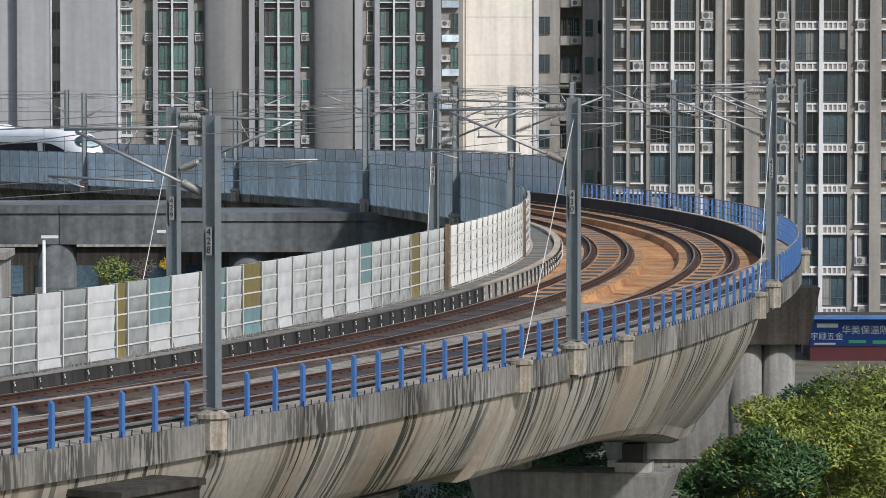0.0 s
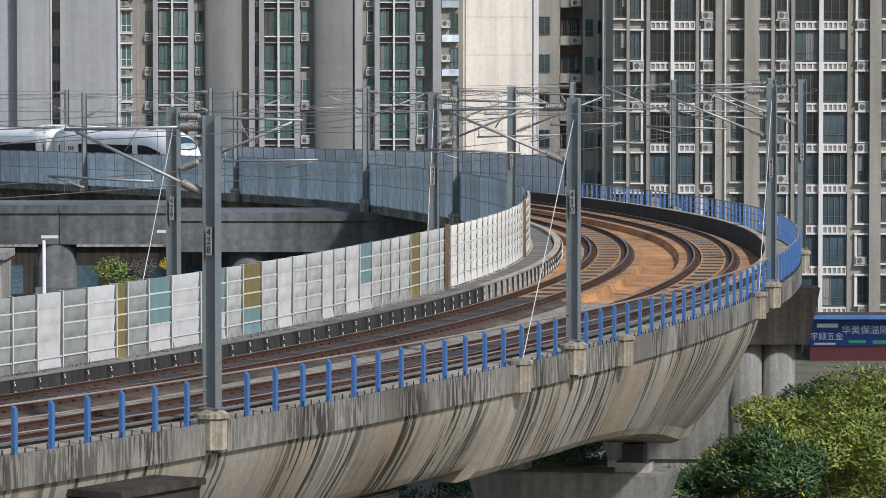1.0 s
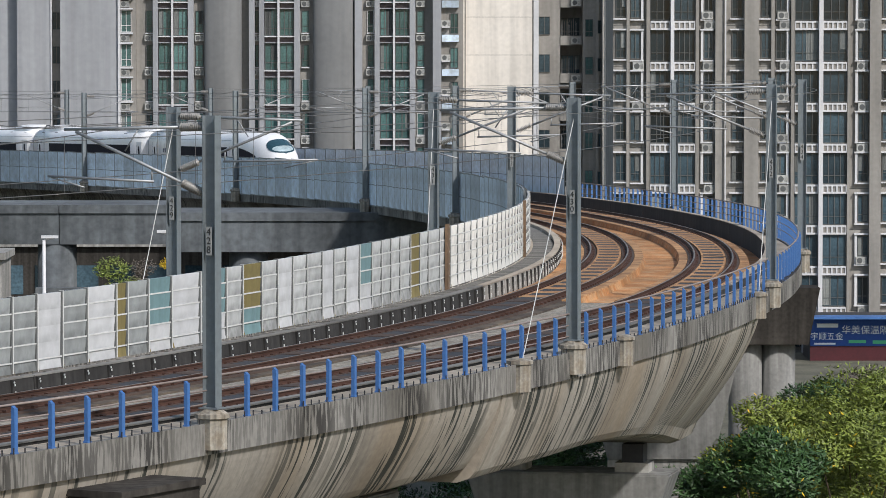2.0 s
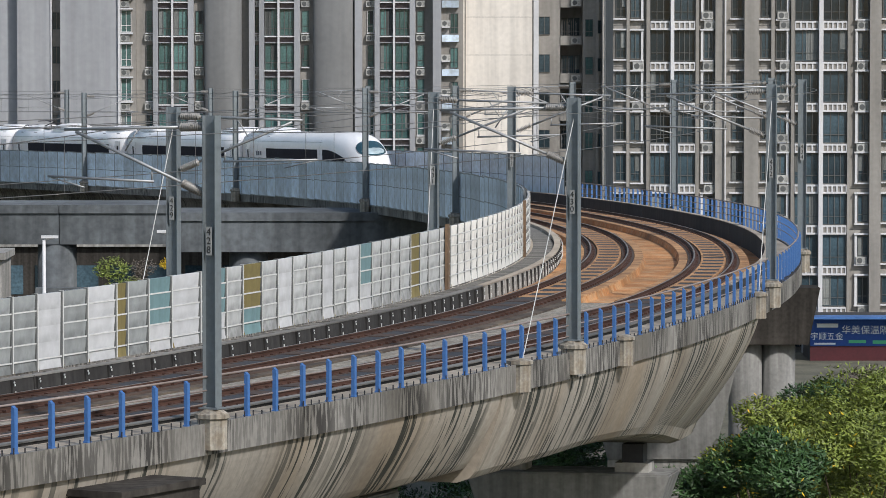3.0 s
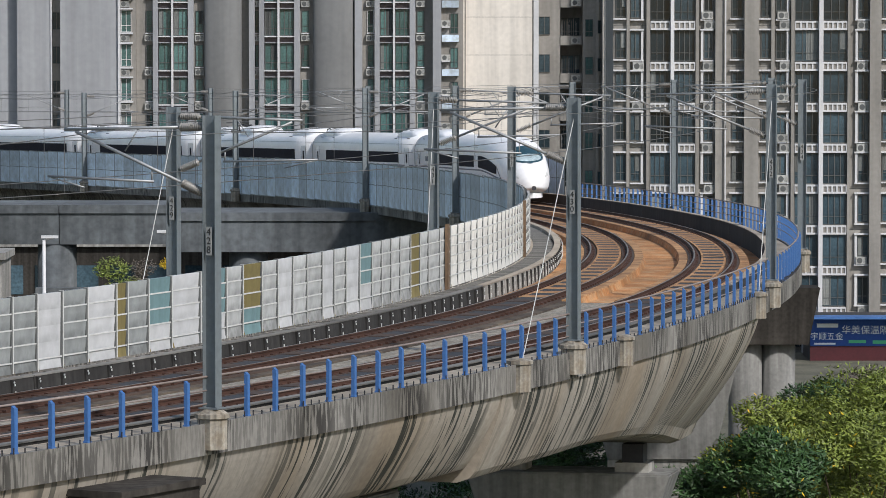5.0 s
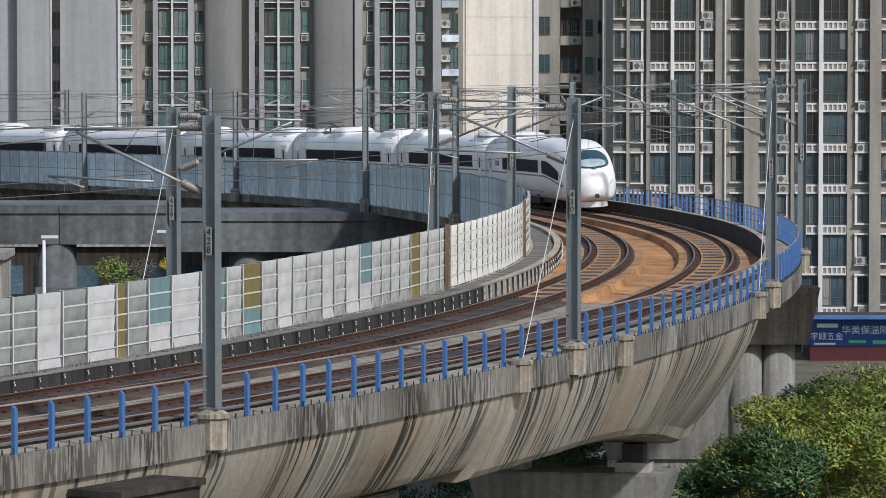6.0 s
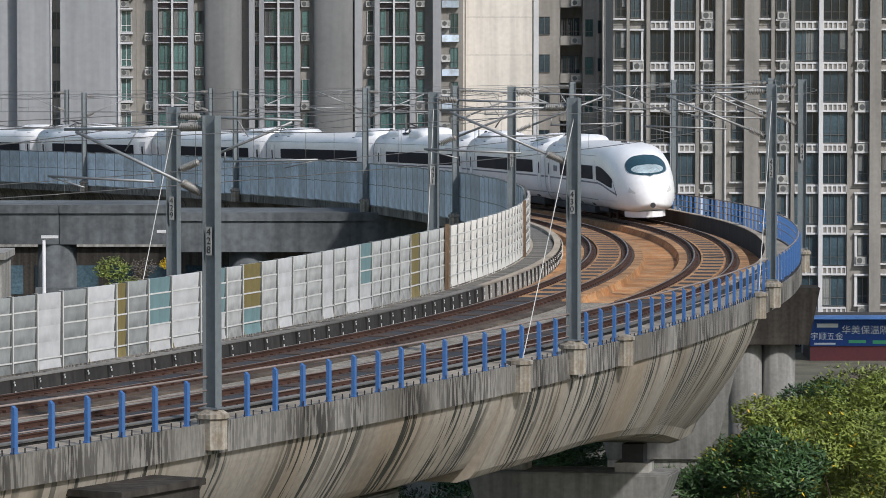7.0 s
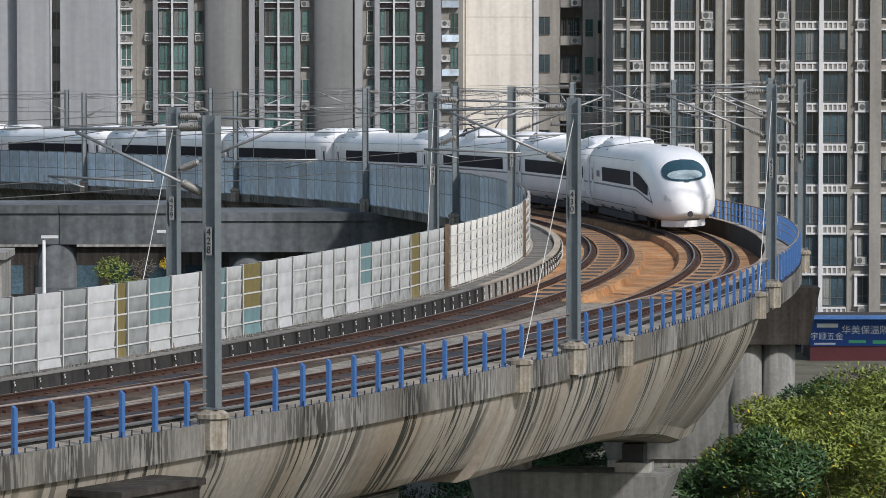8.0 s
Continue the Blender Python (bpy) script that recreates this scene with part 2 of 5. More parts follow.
def streaked(name, base, dark, fine=4.6, cover=0.525, c0=0.43, c1=0.53, soft=0.06, wash=(0.86, 0.76, 0.60), run=0.05):
    """Concrete with dark water runs that follow the flank down from the deck's edge."""
    m = material(name, base, 0.92, vary=0.22, bump=0.2)
    nt = m.node_tree
    N, L = nt.nodes, nt.links
    b = N["Principled BSDF"]
    old = b.inputs["Base Color"].links[0].from_socket
    uv = N.new("ShaderNodeUVMap")
    uv.uv_map = "run"
    mp = N.new("ShaderNodeMapping")
    mp.inputs["Scale"].default_value = (1.0, run, 1)
    L.new(uv.outputs[0], mp.inputs[0])

    def n(scale, lo, hi):
        t = N.new("ShaderNodeTexNoise")
        t.inputs["Scale"].default_value, t.inputs["Detail"].default_value = scale, 5
        L.new(mp.outputs[0], t.inputs["Vector"])
        r = N.new("ShaderNodeMapRange")
        r.inputs[1].default_value, r.inputs[2].default_value = lo, hi
        L.new(t.outputs["Fac"], r.inputs[0])
        return r.outputs[0]

    mm = N.new("ShaderNodeMath")
    mm.operation = "MULTIPLY"
    L.new(n(fine, cover, cover + soft), mm.inputs[0])
    L.new(n(0.35, c0, c1), mm.inputs[1])
    mx = N.new("ShaderNodeMix")
    mx.data_type = "RGBA"
    L.new(mm.outputs[0], mx.inputs[0])
    L.new(old, mx.inputs[6])
    mx.inputs[7].default_value = (*dark, 1)
    m2 = N.new("ShaderNodeMix")
    m2.data_type = "RGBA"
    m2.blend_type = "MULTIPLY"
    L.new(n(0.22, 0.45, 0.62), m2.inputs[0])
    L.new(mx.outputs[2], m2.inputs[6])
    m2.inputs[7].default_value = (*wash, 1)
    L.new(m2.outputs[2], b.inputs["Base Color"])
    return m


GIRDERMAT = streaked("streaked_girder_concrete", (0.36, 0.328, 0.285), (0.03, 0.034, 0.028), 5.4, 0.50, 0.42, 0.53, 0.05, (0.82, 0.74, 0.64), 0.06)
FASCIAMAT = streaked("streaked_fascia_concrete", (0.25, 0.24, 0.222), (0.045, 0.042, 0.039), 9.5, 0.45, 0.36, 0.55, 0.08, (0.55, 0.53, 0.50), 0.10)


def run_uv(bm, s0, s1, n, k):
    """uv: metres along the bridge and down the flank, on a mesh that sweep() made."""
    lay = bm.loops.layers.uv.new("run")
    bm.verts.ensure_lookup_table()
    for f in bm.faces:
        for lp in f.loops:
            i = lp.vert.index
            lp[lay].uv = (s0 + (s1 - s0) * (i // k) / n, lp.vert.co.z)


def swept(name, profile, s0, s1, mat, parent, step=2.0, label="", smooth=False):
    bm = sweep(profile, s0, s1, step)
    bm.verts.index_update()
    run_uv(bm, s0, s1, max(1, int(round((s1 - s0) / step))), len(profile(s0) if callable(profile) else profile))
    return part(name, bm, mat, parent, label, smooth)


O_C = -2.08                # centre of the deck
HALF = 5.5
# flank of the haunched near spans: share of the inset and of the drop below the fascia
FLANK = [((i / 12) ** 1.4, i / 12) for i in range(13)]


def girder_depth(s):
    """Shallow end spans near the camera, a haunch towards the big pier, plain spans beyond it."""
    if s > 96:
        return 2.75
    if s > 65:
        return min(4.7, 3.02 + 1.65 * max(0.0, (86 - s) / 18) ** 1.5)
    return 4.1 if s > 36 else 3.0


def girder_section(s, far):
    depth = girder_depth(s)
    if far:                # wide cantilever over an upright web
        fl = [(HALF - 0.1, -0.62), (HALF - 1.2, -0.72), (HALF - 2.5, -0.98), (HALF - 2.75, -1.3), (HALF - 3.0, 0.2 - depth), (HALF - 3.2, -depth)]
    else:
        u = min(1.0, max(0.0, (84 - s) / 18))
        inset, edge = (0.8 + 1.25 * u * u * (3 - 2 * u), 0.3 + 0.2 * u) if s < 96 else (0.9, 0.3)
        fl = [(HALF - 0.1 - inset * a, -0.62 - (depth - edge - 0.62) * b) for a, b in FLANK] + [(HALF - 0.26 - inset, 0.12 - depth), (HALF - 0.6 - inset, -depth)]
    return [(O_C + o, z) for o, z in fl] + [(O_C - o, z) for o, z in reversed(fl)] + [(O_C - HALF + 0.1, -0.45), (O_C + HALF - 0.1, -0.45)]


JOINTS = [-196, -174, -144, -114, -84, -54, -24, 6, 36, 65, 96, 126, 150]
for a, b in zip(JOINTS, JOINTS[1:]):
    # Far spans: same concrete, with the deck's shade put in as darker FASCIAMAT.
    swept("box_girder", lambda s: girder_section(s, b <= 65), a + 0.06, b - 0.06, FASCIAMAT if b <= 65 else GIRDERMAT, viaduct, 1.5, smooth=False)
# deck slab
swept("deck", [(O_C - HALF + 0.1, -0.45), (O_C - HALF + 0.1, -0.44), (O_C + HALF - 0.1, -0.44), (O_C + HALF - 0.1, -0.45)], S_FAR, 66.0, RUSTDECK, viaduct, label="rust-dusted concrete deck")
swept("deck", [(O_C - HALF + 0.1, -0.45), (O_C - HALF + 0.1, -0.44), (O_C + HALF - 0.1, -0.44), (O_C + HALF - 0.1, -0.45)], 66.0, S_NEAR, BROWNDECK, viaduct, label="dark brown concrete deck")
# fascia blocks and walkways, cast in short lengths
for side, oo in ((1, O_C + HALF), (-1, O_C - HALF)):
    s = S_FAR
    while s < S_NEAR - 1:
        e = min(s + 4.0, S_NEAR)
        low = -0.82 if side < 0 and s < 34 else -0.66
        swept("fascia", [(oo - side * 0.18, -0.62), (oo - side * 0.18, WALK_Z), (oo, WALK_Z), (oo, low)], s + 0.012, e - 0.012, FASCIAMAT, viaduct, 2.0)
        s = e
    inner = oo - side * 1.15
    swept("walkway", [(inner, -0.44), (inner, 0.0), (oo - side * 0.182, 0.0), (oo - side * 0.182, -0.44)], S_FAR, S_NEAR, DECKTOP, viaduct, label="pale concrete walkway cover")
swept("centre_strip", [(-2.75, -0.44), (-2.72, -0.26), (-1.52, -0.26), (-1.49, -0.44)], 66.0, S_NEAR, PEDMAT, viaduct, label="pale stained strip between the tracks")
# guard walls beside the tracks
for name, oo, side, wt in (("guard_wall", O_C + HALF - 1.18, 1, 0.38), ("guard_wall", O_C - HALF + 1.18, -1, 0.12)):
    s = S_FAR
    while s < S_NEAR - 1:
        e = min(s + 10, S_NEAR)
        def wall(q):
            return wt - (0.32 * min(1.0, max(0.0, (q - 52) / 30)) if side > 0 else 0.0)

        # Lit inner bend gets pale concrete; the rest carries its shade as colour.
        swept(name, lambda q: [(oo, -0.44), (oo - side * 0.03, wall(q)), (oo - side * 0.23, wall(q)), (oo - side * 0.27, -0.44)], s + 0.02, e - 0.02, CONCRETE if side < 0 and s < 62 else SHADEWALL, viaduct, 2.0, "stained concrete guard wall, shade put into its dark lengths")
        # Coping likewise: pale on the sunlit bend, darker nearer the camera.
        swept("coping", lambda q: [(oo + side * 0.01, wall(q) + 0.002), (oo + side * 0.01, wall(q) + 0.035), (oo - side * 0.25, wall(q) + 0.035), (oo - side * 0.25, wall(q) + 0.002)], s + 0.02, e - 0.02, DECKTOP if s < 56 else SLATMAT, viaduct, 2.0)
        s = e

# ---- tracks ----
for name, oc in (("outer_track", 0.0), ("inner_track", SP)):
    track = empty(name, label="ballastless railway track with rusty rails", category="railway track", kind="structure")
    # The slab turns darker brown from chainage 66 towards the camera.
    for a_, b_, mt_ in ((S_FAR, 66.0, RUSTDECK), (66.0, S_NEAR, BROWNDECK)):
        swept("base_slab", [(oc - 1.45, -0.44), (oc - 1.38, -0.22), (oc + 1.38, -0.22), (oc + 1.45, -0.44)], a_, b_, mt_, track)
    for d in (-0.753, 0.753):
        swept("rail", [(oc + d - 0.07, -0.16), (oc + d - 0.07, -0.14), (oc + d - 0.012, -0.12), (oc + d - 0.012, -0.05), (oc + d - 0.036, -0.035), (oc + d - 0.036, 0.0), (oc + d + 0.036, 0.0), (oc + d + 0.036, -0.035), (oc + d + 0.012, -0.05), (oc + d + 0.012, -0.12), (oc + d + 0.07, -0.14), (oc + d + 0.07, -0.16)], S_FAR, S_NEAR, RAILMAT, track, 2.0)
        swept("rail_head", [(oc + d - 0.03, 0.0), (oc + d - 0.03, 0.004), (oc + d + 0.03, 0.004), (oc + d + 0.03, 0.0)], S_FAR, S_NEAR, RAILTOP, track, 2.0, "worn bright running surface")
        swept("rail_bed", [(oc + d - 0.27, -0.22), (oc + d - 0.25, -0.165), (oc + d + 0.25, -0.165), (oc + d + 0.27, -0.22)], S_FAR, S_NEAR, BEDMAT, track, 2.0)
        swept("shoulder", [(oc + d * 1.36, -0.22), (oc + d * 1.36, -0.168), (oc + d * 1.80, -0.168), (oc + d * 1.84, -0.22)], S_FAR, 66.0, SLABTOP, track, 2.0)
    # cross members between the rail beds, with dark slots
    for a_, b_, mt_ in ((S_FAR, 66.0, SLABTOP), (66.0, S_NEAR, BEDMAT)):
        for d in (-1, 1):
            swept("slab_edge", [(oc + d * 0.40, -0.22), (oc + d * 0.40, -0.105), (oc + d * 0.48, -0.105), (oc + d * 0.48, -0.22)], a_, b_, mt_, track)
    near_slab = far_slab = None
    s = -110.0
    while s < 135:
        src = near_slab if s > 66 else far_slab
        if src is None:
            bm = bmesh.new()
            box(bm, -0.399, 0.399, -0.48, 0.48, -0.22, -0.104)
            src = part("cross_slab", bm, BEDMAT if s > 66 else SLABTOP, track)
            src.matrix_basis = frame_at(s, oc)
            if s > 66:
                near_slab = src
            else:
                far_slab = src
        else:
            share("cross_slab", src, track, frame_at(s, oc))
        s += 2.4
    swept("drain_bed", [(oc - 0.46, -0.22), (oc - 0.46, -0.118), (oc + 0.46, -0.118), (oc + 0.46, -0.22)], S_FAR, S_NEAR, TRAINDARK, track, 2.0, "dark bed showing in the slots between the rails")
    # rail fasteners
    bm = bmesh.new()
    s = -60.0
    while s < 130:
        for d in (-0.753, 0.753):
            for e in (-0.11, 0.11):
                box(bm, -0.05, 0.05, -0.09, 0.09, -0.165, -0.10, 0, frame_at(s, oc + d + e))
        s += 0.65
    tagged(part("fastener", bm, RAILMAT, track), kind="stuff")

# ---- outer railing ----
railing = empty("railing", label="blue steel post railing along the viaduct's edge", category="railing", kind="structure")
bm = bmesh.new()
vs = box(bm, -0.045, 0.045, -0.06, 0.06, 0, 0.95)
box(bm, -0.06, 0.06, -0.08, 0.08, -0.002, 0.03)
top = [bm.verts.new(p) for p in ((-0.035, -0.05, 0.952), (0.035, -0.05, 0.952), (0.035, 0.05, 0.952), (-0.035, 0.05, 0.952), (0.075, -0.05, 1.05), (0.075, 0.05, 1.05))]
bm.faces.new([top[0], top[1], top[4]])
bm.faces.new([top[3], top[5], top[2]])
bm.faces.new([top[1], top[2], top[5], top[4]])
bm.faces.new([top[0], top[4], top[5], top[3]])
post0 = None
POST_STEP = 1.33
s = -190.0
while s < 145:
    m = frame_at(s, O_C + HALF - 0.09, WALK_Z)
    if post0 is None:
        post0 = part("post", bm, BLUE, railing)
        post0.matrix_basis = m
    else:
        share("post", post0, railing, m)
    s += POST_STEP


def along(name, o, z, r, s0, s1, mat, parent, step=2.0, n=6):
    prof = [(o + math.cos(i * math.tau / n) * r, z + math.sin(i * math.tau / n) * r) for i in range(n)]
    return part(name, sweep(prof, s0, s1, step), mat, parent, smooth=True)


for z, r, mt in ((1.03, 0.028, TOPRAIL), (0.72, 0.018, TOPRAIL), (0.42, 0.018, TOPRAIL)):
    along("rail_pipe", O_C + HALF - 0.13, WALK_Z + z, r, -190, 145, mt, railing)

# ---- inner sound barrier ----
barrier = empty("sound_barrier", label="patchwork sound barrier of pale, teal and ochre panels", category="sound barrier", kind="structure")
PITCH, BH = 1.42, 2.10
O_B = O_C - HALF + 0.12


def panel_mesh(mat, rows=4, back=PANELBLUE, width=1.0, low=None):
    bm = bmesh.new()
    w = (PITCH / 2 - 0.07) * width
    h = (BH - 0.42) / rows
    for i in range(rows):
        z0 = 0.42 + i * h
        vs = box(bm, -0.04, 0.012, -w, w, z0 + 0.025, z0 + h, 3 if low and i == 0 else 0)
        for v in vs[4:]:
            if v.co.x > 0:
                v.co.x = 0.04
        box(bm, -0.04, 0.052, -w, w, z0 - 0.012, z0 + 0.022, 2)
    box(bm, -0.055, -0.042, -w, w, 0.40, BH, 1)
    # splayed foot plate
    q = [bm.verts.new(p) for p in ((0.02, -w, 0.40), (0.02, w, 0.40), (0.06, w * 0.97, 0.0), (0.06, -w * 0.78, 0.0), (-0.05, -w, 0.40), (-0.05, w, 0.40), (-0.05, w, 0.0), (-0.05, -w, 0.0))]
    for f, mi in (((0, 3, 2, 1), 3 if low else 0), ((4, 5, 6, 7), 1), ((0, 4, 7, 3), 4), ((1, 2, 6, 5), 4)):
        bm.faces.new([q[i] for i in f]).material_index = mi
    me = part("panel", bm, [mat, back, POSTMAT, low or mat, PANELOCHRE])
    data = me.data
    bpy.data.objects.remove(me)
    return data


P_GREY, P_WHITE, P_OCHRE = panel_mesh(PANEL), panel_mesh(PANELWHITE, 4), panel_mesh(PANELOCHRE, 4)
P_TEAL = panel_mesh(PANELTEAL, 4, low=PANELWHITE)
P_MID = panel_mesh(PANELMID)
P_PLAIN = panel_mesh(PANELWHITE, 1)
P_CLEAN = panel_mesh(PANELCLEAN, 5)
P_MIXED = panel_mesh(PANELOCHRE, 4, low=PANELTEAL)
BACK_PITCH = 2.15


def back_panel_mesh():
    """A tall blue-grey sheet with a folded rim, hung outside the deck's edge."""
    bm = bmesh.new()
    w = BACK_PITCH / 2 - 0.02
    frame_grid(bm, [-w, -w + 0.045, w - 0.045, w], [-0.35, -0.29, 0.9, 0.94, 2.12, 2.18], lambda i, j: i != 1 or j in (0, 2, 4), -0.03, 0.03, 1)
    box(bm, -w + 0.046, w - 0.046, -0.022, 0.022, -0.289, 2.119)
    for v in bm.verts:
        v.co = (v.co.y, v.co.x, v.co.z)
    bmesh.ops.recalc_face_normals(bm, faces=bm.faces)
    o = part("panel", bm, [PANELBLUE, STEEL])
    data = o.data
    bpy.data.objects.remove(o)
    return data


P_BACK = back_panel_mesh()
bm = bmesh.new()
box(bm, -0.07, 0.046, -0.068, 0.022, -0.02, BH + 0.02)
box(bm, -0.05, 0.06, 0.026, 0.064, 0.0, BH + 0.025, 1)
pp = part("barrier_post", bm, [FRAMEMAT, POSTMAT])
post_me = pp.data
bpy.data.objects.remove(pp)
bm = bmesh.new()
box(bm, -0.075, -0.01, -0.035, 0.035, 0, BH + 0.02)
pp = part("barrier_post", bm, [FRAMEMAT])
back_post_me = pp.data
bpy.data.objects.remove(pp)
rng = random.Random(4)
# panel joints by chainage, and the kind of each panel between them
BOUNDS = [104.07, 102.84, 101.48, 100.04, 98.56, 96.78, 96.06, 94.68, 93.09, 91.01, 90.04, 89.02, 87.71, 86.11, 84.72, 83.33, 81.99, 80.47, 79.23, 77.96, 76.42, 74.94, 73.75, 72.5, 71.27, 69.83, 68.39, 67.05, 65.15, 63.2]
KINDS = "ggpgwogtwgtgogpggpgptggggoggg"


def barrier_drop(s):
    return -0.1 * min(1.0, max(0.0, (s - 75) / 25))


def barrier_panel(s0, s1, me):
    s = (s0 + s1) / 2
    z = barrier_drop(s)
    m = frame_at(s, O_B, z) @ Matrix.Rotation(math.pi, 4, "Z") @ pose(0, 0, 0, 0, 0, rng.uniform(-0.5, 0.5)) @ Matrix.Diagonal((1, abs(s0 - s1) / PITCH, 1, 1))
    o = new("panel", me)
    o.parent, o.matrix_basis = barrier, m
    o = new("barrier_post", post_me)
    o.parent, o.matrix_basis = barrier, frame_at(min(s0, s1), O_B, z) @ Matrix.Rotation(math.pi, 4, "Z")


s = BOUNDS[0] + 10 * PITCH
while s > BOUNDS[0] + 0.1:
    barrier_panel(s, s - PITCH, P_GREY)
    s -= PITCH
for s0, s1, kind_ in zip(BOUNDS, BOUNDS[1:], KINDS):
    me = {"g": P_GREY if s0 > 90 else P_MID, "w": P_WHITE, "t": P_TEAL, "o": P_MIXED if 85 < s0 < 88 else P_OCHRE, "p": P_PLAIN}[kind_]
    barrier_panel(s0, s1, me)
s = BOUNDS[-1]
while s > 24:
    barrier_panel(s, s - PITCH, P_CLEAN)
    s -= PITCH
# tall panels on the far half of the inner edge
while s > -186:
    o = new("panel", P_BACK)
    o.parent, o.matrix_basis = barrier, frame_at(s - BACK_PITCH / 2, O_C - HALF - 0.05, rng.uniform(-0.02, 0.02))
    o = new("barrier_post", back_post_me)
    o.parent, o.matrix_basis = barrier, frame_at(s, O_C - HALF + 0.03, 0.06)
    s -= BACK_PITCH
# two rusty end posts
for s_ in (64.2, 40.2):
    bm = bmesh.new()
    box(bm, -0.05, 0.05, -0.16, 0.16, 0, BH + 0.12)
    ob = part("end_post", bm, PANELRUST, barrier, "rust-stained brown joint post")
    ob.matrix_basis = frame_at(s_, O_B + 0.12, 0)
# walkway slats inside the barrier, and ribs with white marks on the guard wall
slat_bm = bmesh.new()
box(slat_bm, -0.40, 0.40, -0.16, 0.16, 0.0, 0.03)
slat_me = None
s = 118.0
k = 0
while s > 0:
    m = frame_at(s, O_C - HALF + 0.70, 0.002)
    if slat_me is None:
        so = part("walkway_plank", slat_bm, SLATMAT, viaduct)
        so.matrix_basis, slat_me = m, so
    else:
        share("walkway_plank", slat_me, viaduct, m)
    s -= 0.62
rib_bm = bmesh.new()
box(rib_bm, -0.02, 0.05, -0.05, 0.05, -0.42, 0.11)
mark_bm = bmesh.new()
for q, (z0, z1) in enumerate(((0.04, 0.085), (-0.03, 0.02), (-0.30, -0.16))):
    box(mark_bm, -0.075, -0.052, 0.015 - q * 0.03, 0.05 - q * 0.03, z0, z1)
rib = mark = None
s = 121.0
while s > 12:
    m = frame_at(s, O_C - HALF + 1.46, 0.0)
    if rib is None:
        rib = part("rib", rib_bm, SHADEWALL, viaduct)
        mark = part("mark", mark_bm, POSTMAT, viaduct, "white painted mark")
        rib.matrix_basis = mark.matrix_basis = m
    else:
        share("rib", rib, viaduct, m)
        share("mark", mark, viaduct, m)
    s -= 1.32
# short bars along the parapet
bm = bmesh.new()
s = 124.0
while s > 40:
    box(bm, -0.012, 0.012, -0.012, 0.012, 0, 0.09 + 0.05 * rng.random(), 0, frame_at(s, O_C + HALF - 0.03, WALK_Z))
    s -= 0.4
tagged(part("bar_stub", bm, TRAINDARK, viaduct, "short rusty bar stubs"), kind="stuff")
# anchor pedestals without masts
for s in (95.0, 86.1, 66.3):
    bm = bmesh.new()
    lathe(bm, [(0.30, -0.72), (0.30, 0.0), (0.35, 0.01), (0.35, 0.10), (0.2, 0.15)], Matrix.Rotation(math.pi / 8, 4, "Z"), 8)
    an = part("anchor_pedestal", bm, PEDMAT)
    an.matrix_basis = frame_at(s, 3.42, WALK_Z)
    tagged(an, "stained octagonal concrete anchor pedestal", "pedestal", "anchor pedestals on the parapet")
# far outer barrier
far_barrier = empty("far_sound_barrier", label="blue-grey sound barrier on the far outer edge", category="sound barrier", kind="structure")
s = -46.0
while s > -186:
    o = new("panel", P_BACK)
    o.parent, o.matrix_basis = far_barrier, frame_at(s, O_C + HALF - 0.3, 0.36)
    o = new("barrier_post", back_post_me)
    o.parent, o.matrix_basis = far_barrier, frame_at(s - BACK_PITCH / 2, O_C + HALF - 0.3, 0.0)
    s -= BACK_PITCH


# ---- masts ----
def digits(text, size, mat, parent, m):
    cu = bpy.data.curves.new("number", "FONT")
    cu.body, cu.size, cu.align_x, cu.align_y, cu.extrude = text, size, "CENTER", "CENTER", 0.002
    tmp = bpy.data.objects.new("number", cu)
    scene.collection.objects.link(tmp)
    bpy.context.view_layer.update()
    me = bpy.data.meshes.new_from_object(tmp.evaluated_get(bpy.context.evaluated_depsgraph_get()))
    bpy.data.objects.remove(tmp)
    me.materials.clear()
    me.materials.append(mat)
    o = new("number", me)
    o.parent, o.matrix_basis = parent, m
    return o


def insulator(bm, a, b, r=0.105, n=10):
    a, b = Vector(a), Vector(b)
    m = Matrix.Translation(a) @ (b - a).to_track_quat("Z", "Y").to_matrix().to_4x4()
    L = (b - a).length
    prof = [(0.03, 0)]
    for i in range(n):
        z = L * (0.12 + 0.76 * i / (n - 1))
        prof += [(0.04, z - L * 0.03), (r, z - L * 0.01), (r * 0.95, z + L * 0.012), (0.04, z + L * 0.028)]
    prof.append((0.03, L))
    lathe(bm, prof, m, 12)


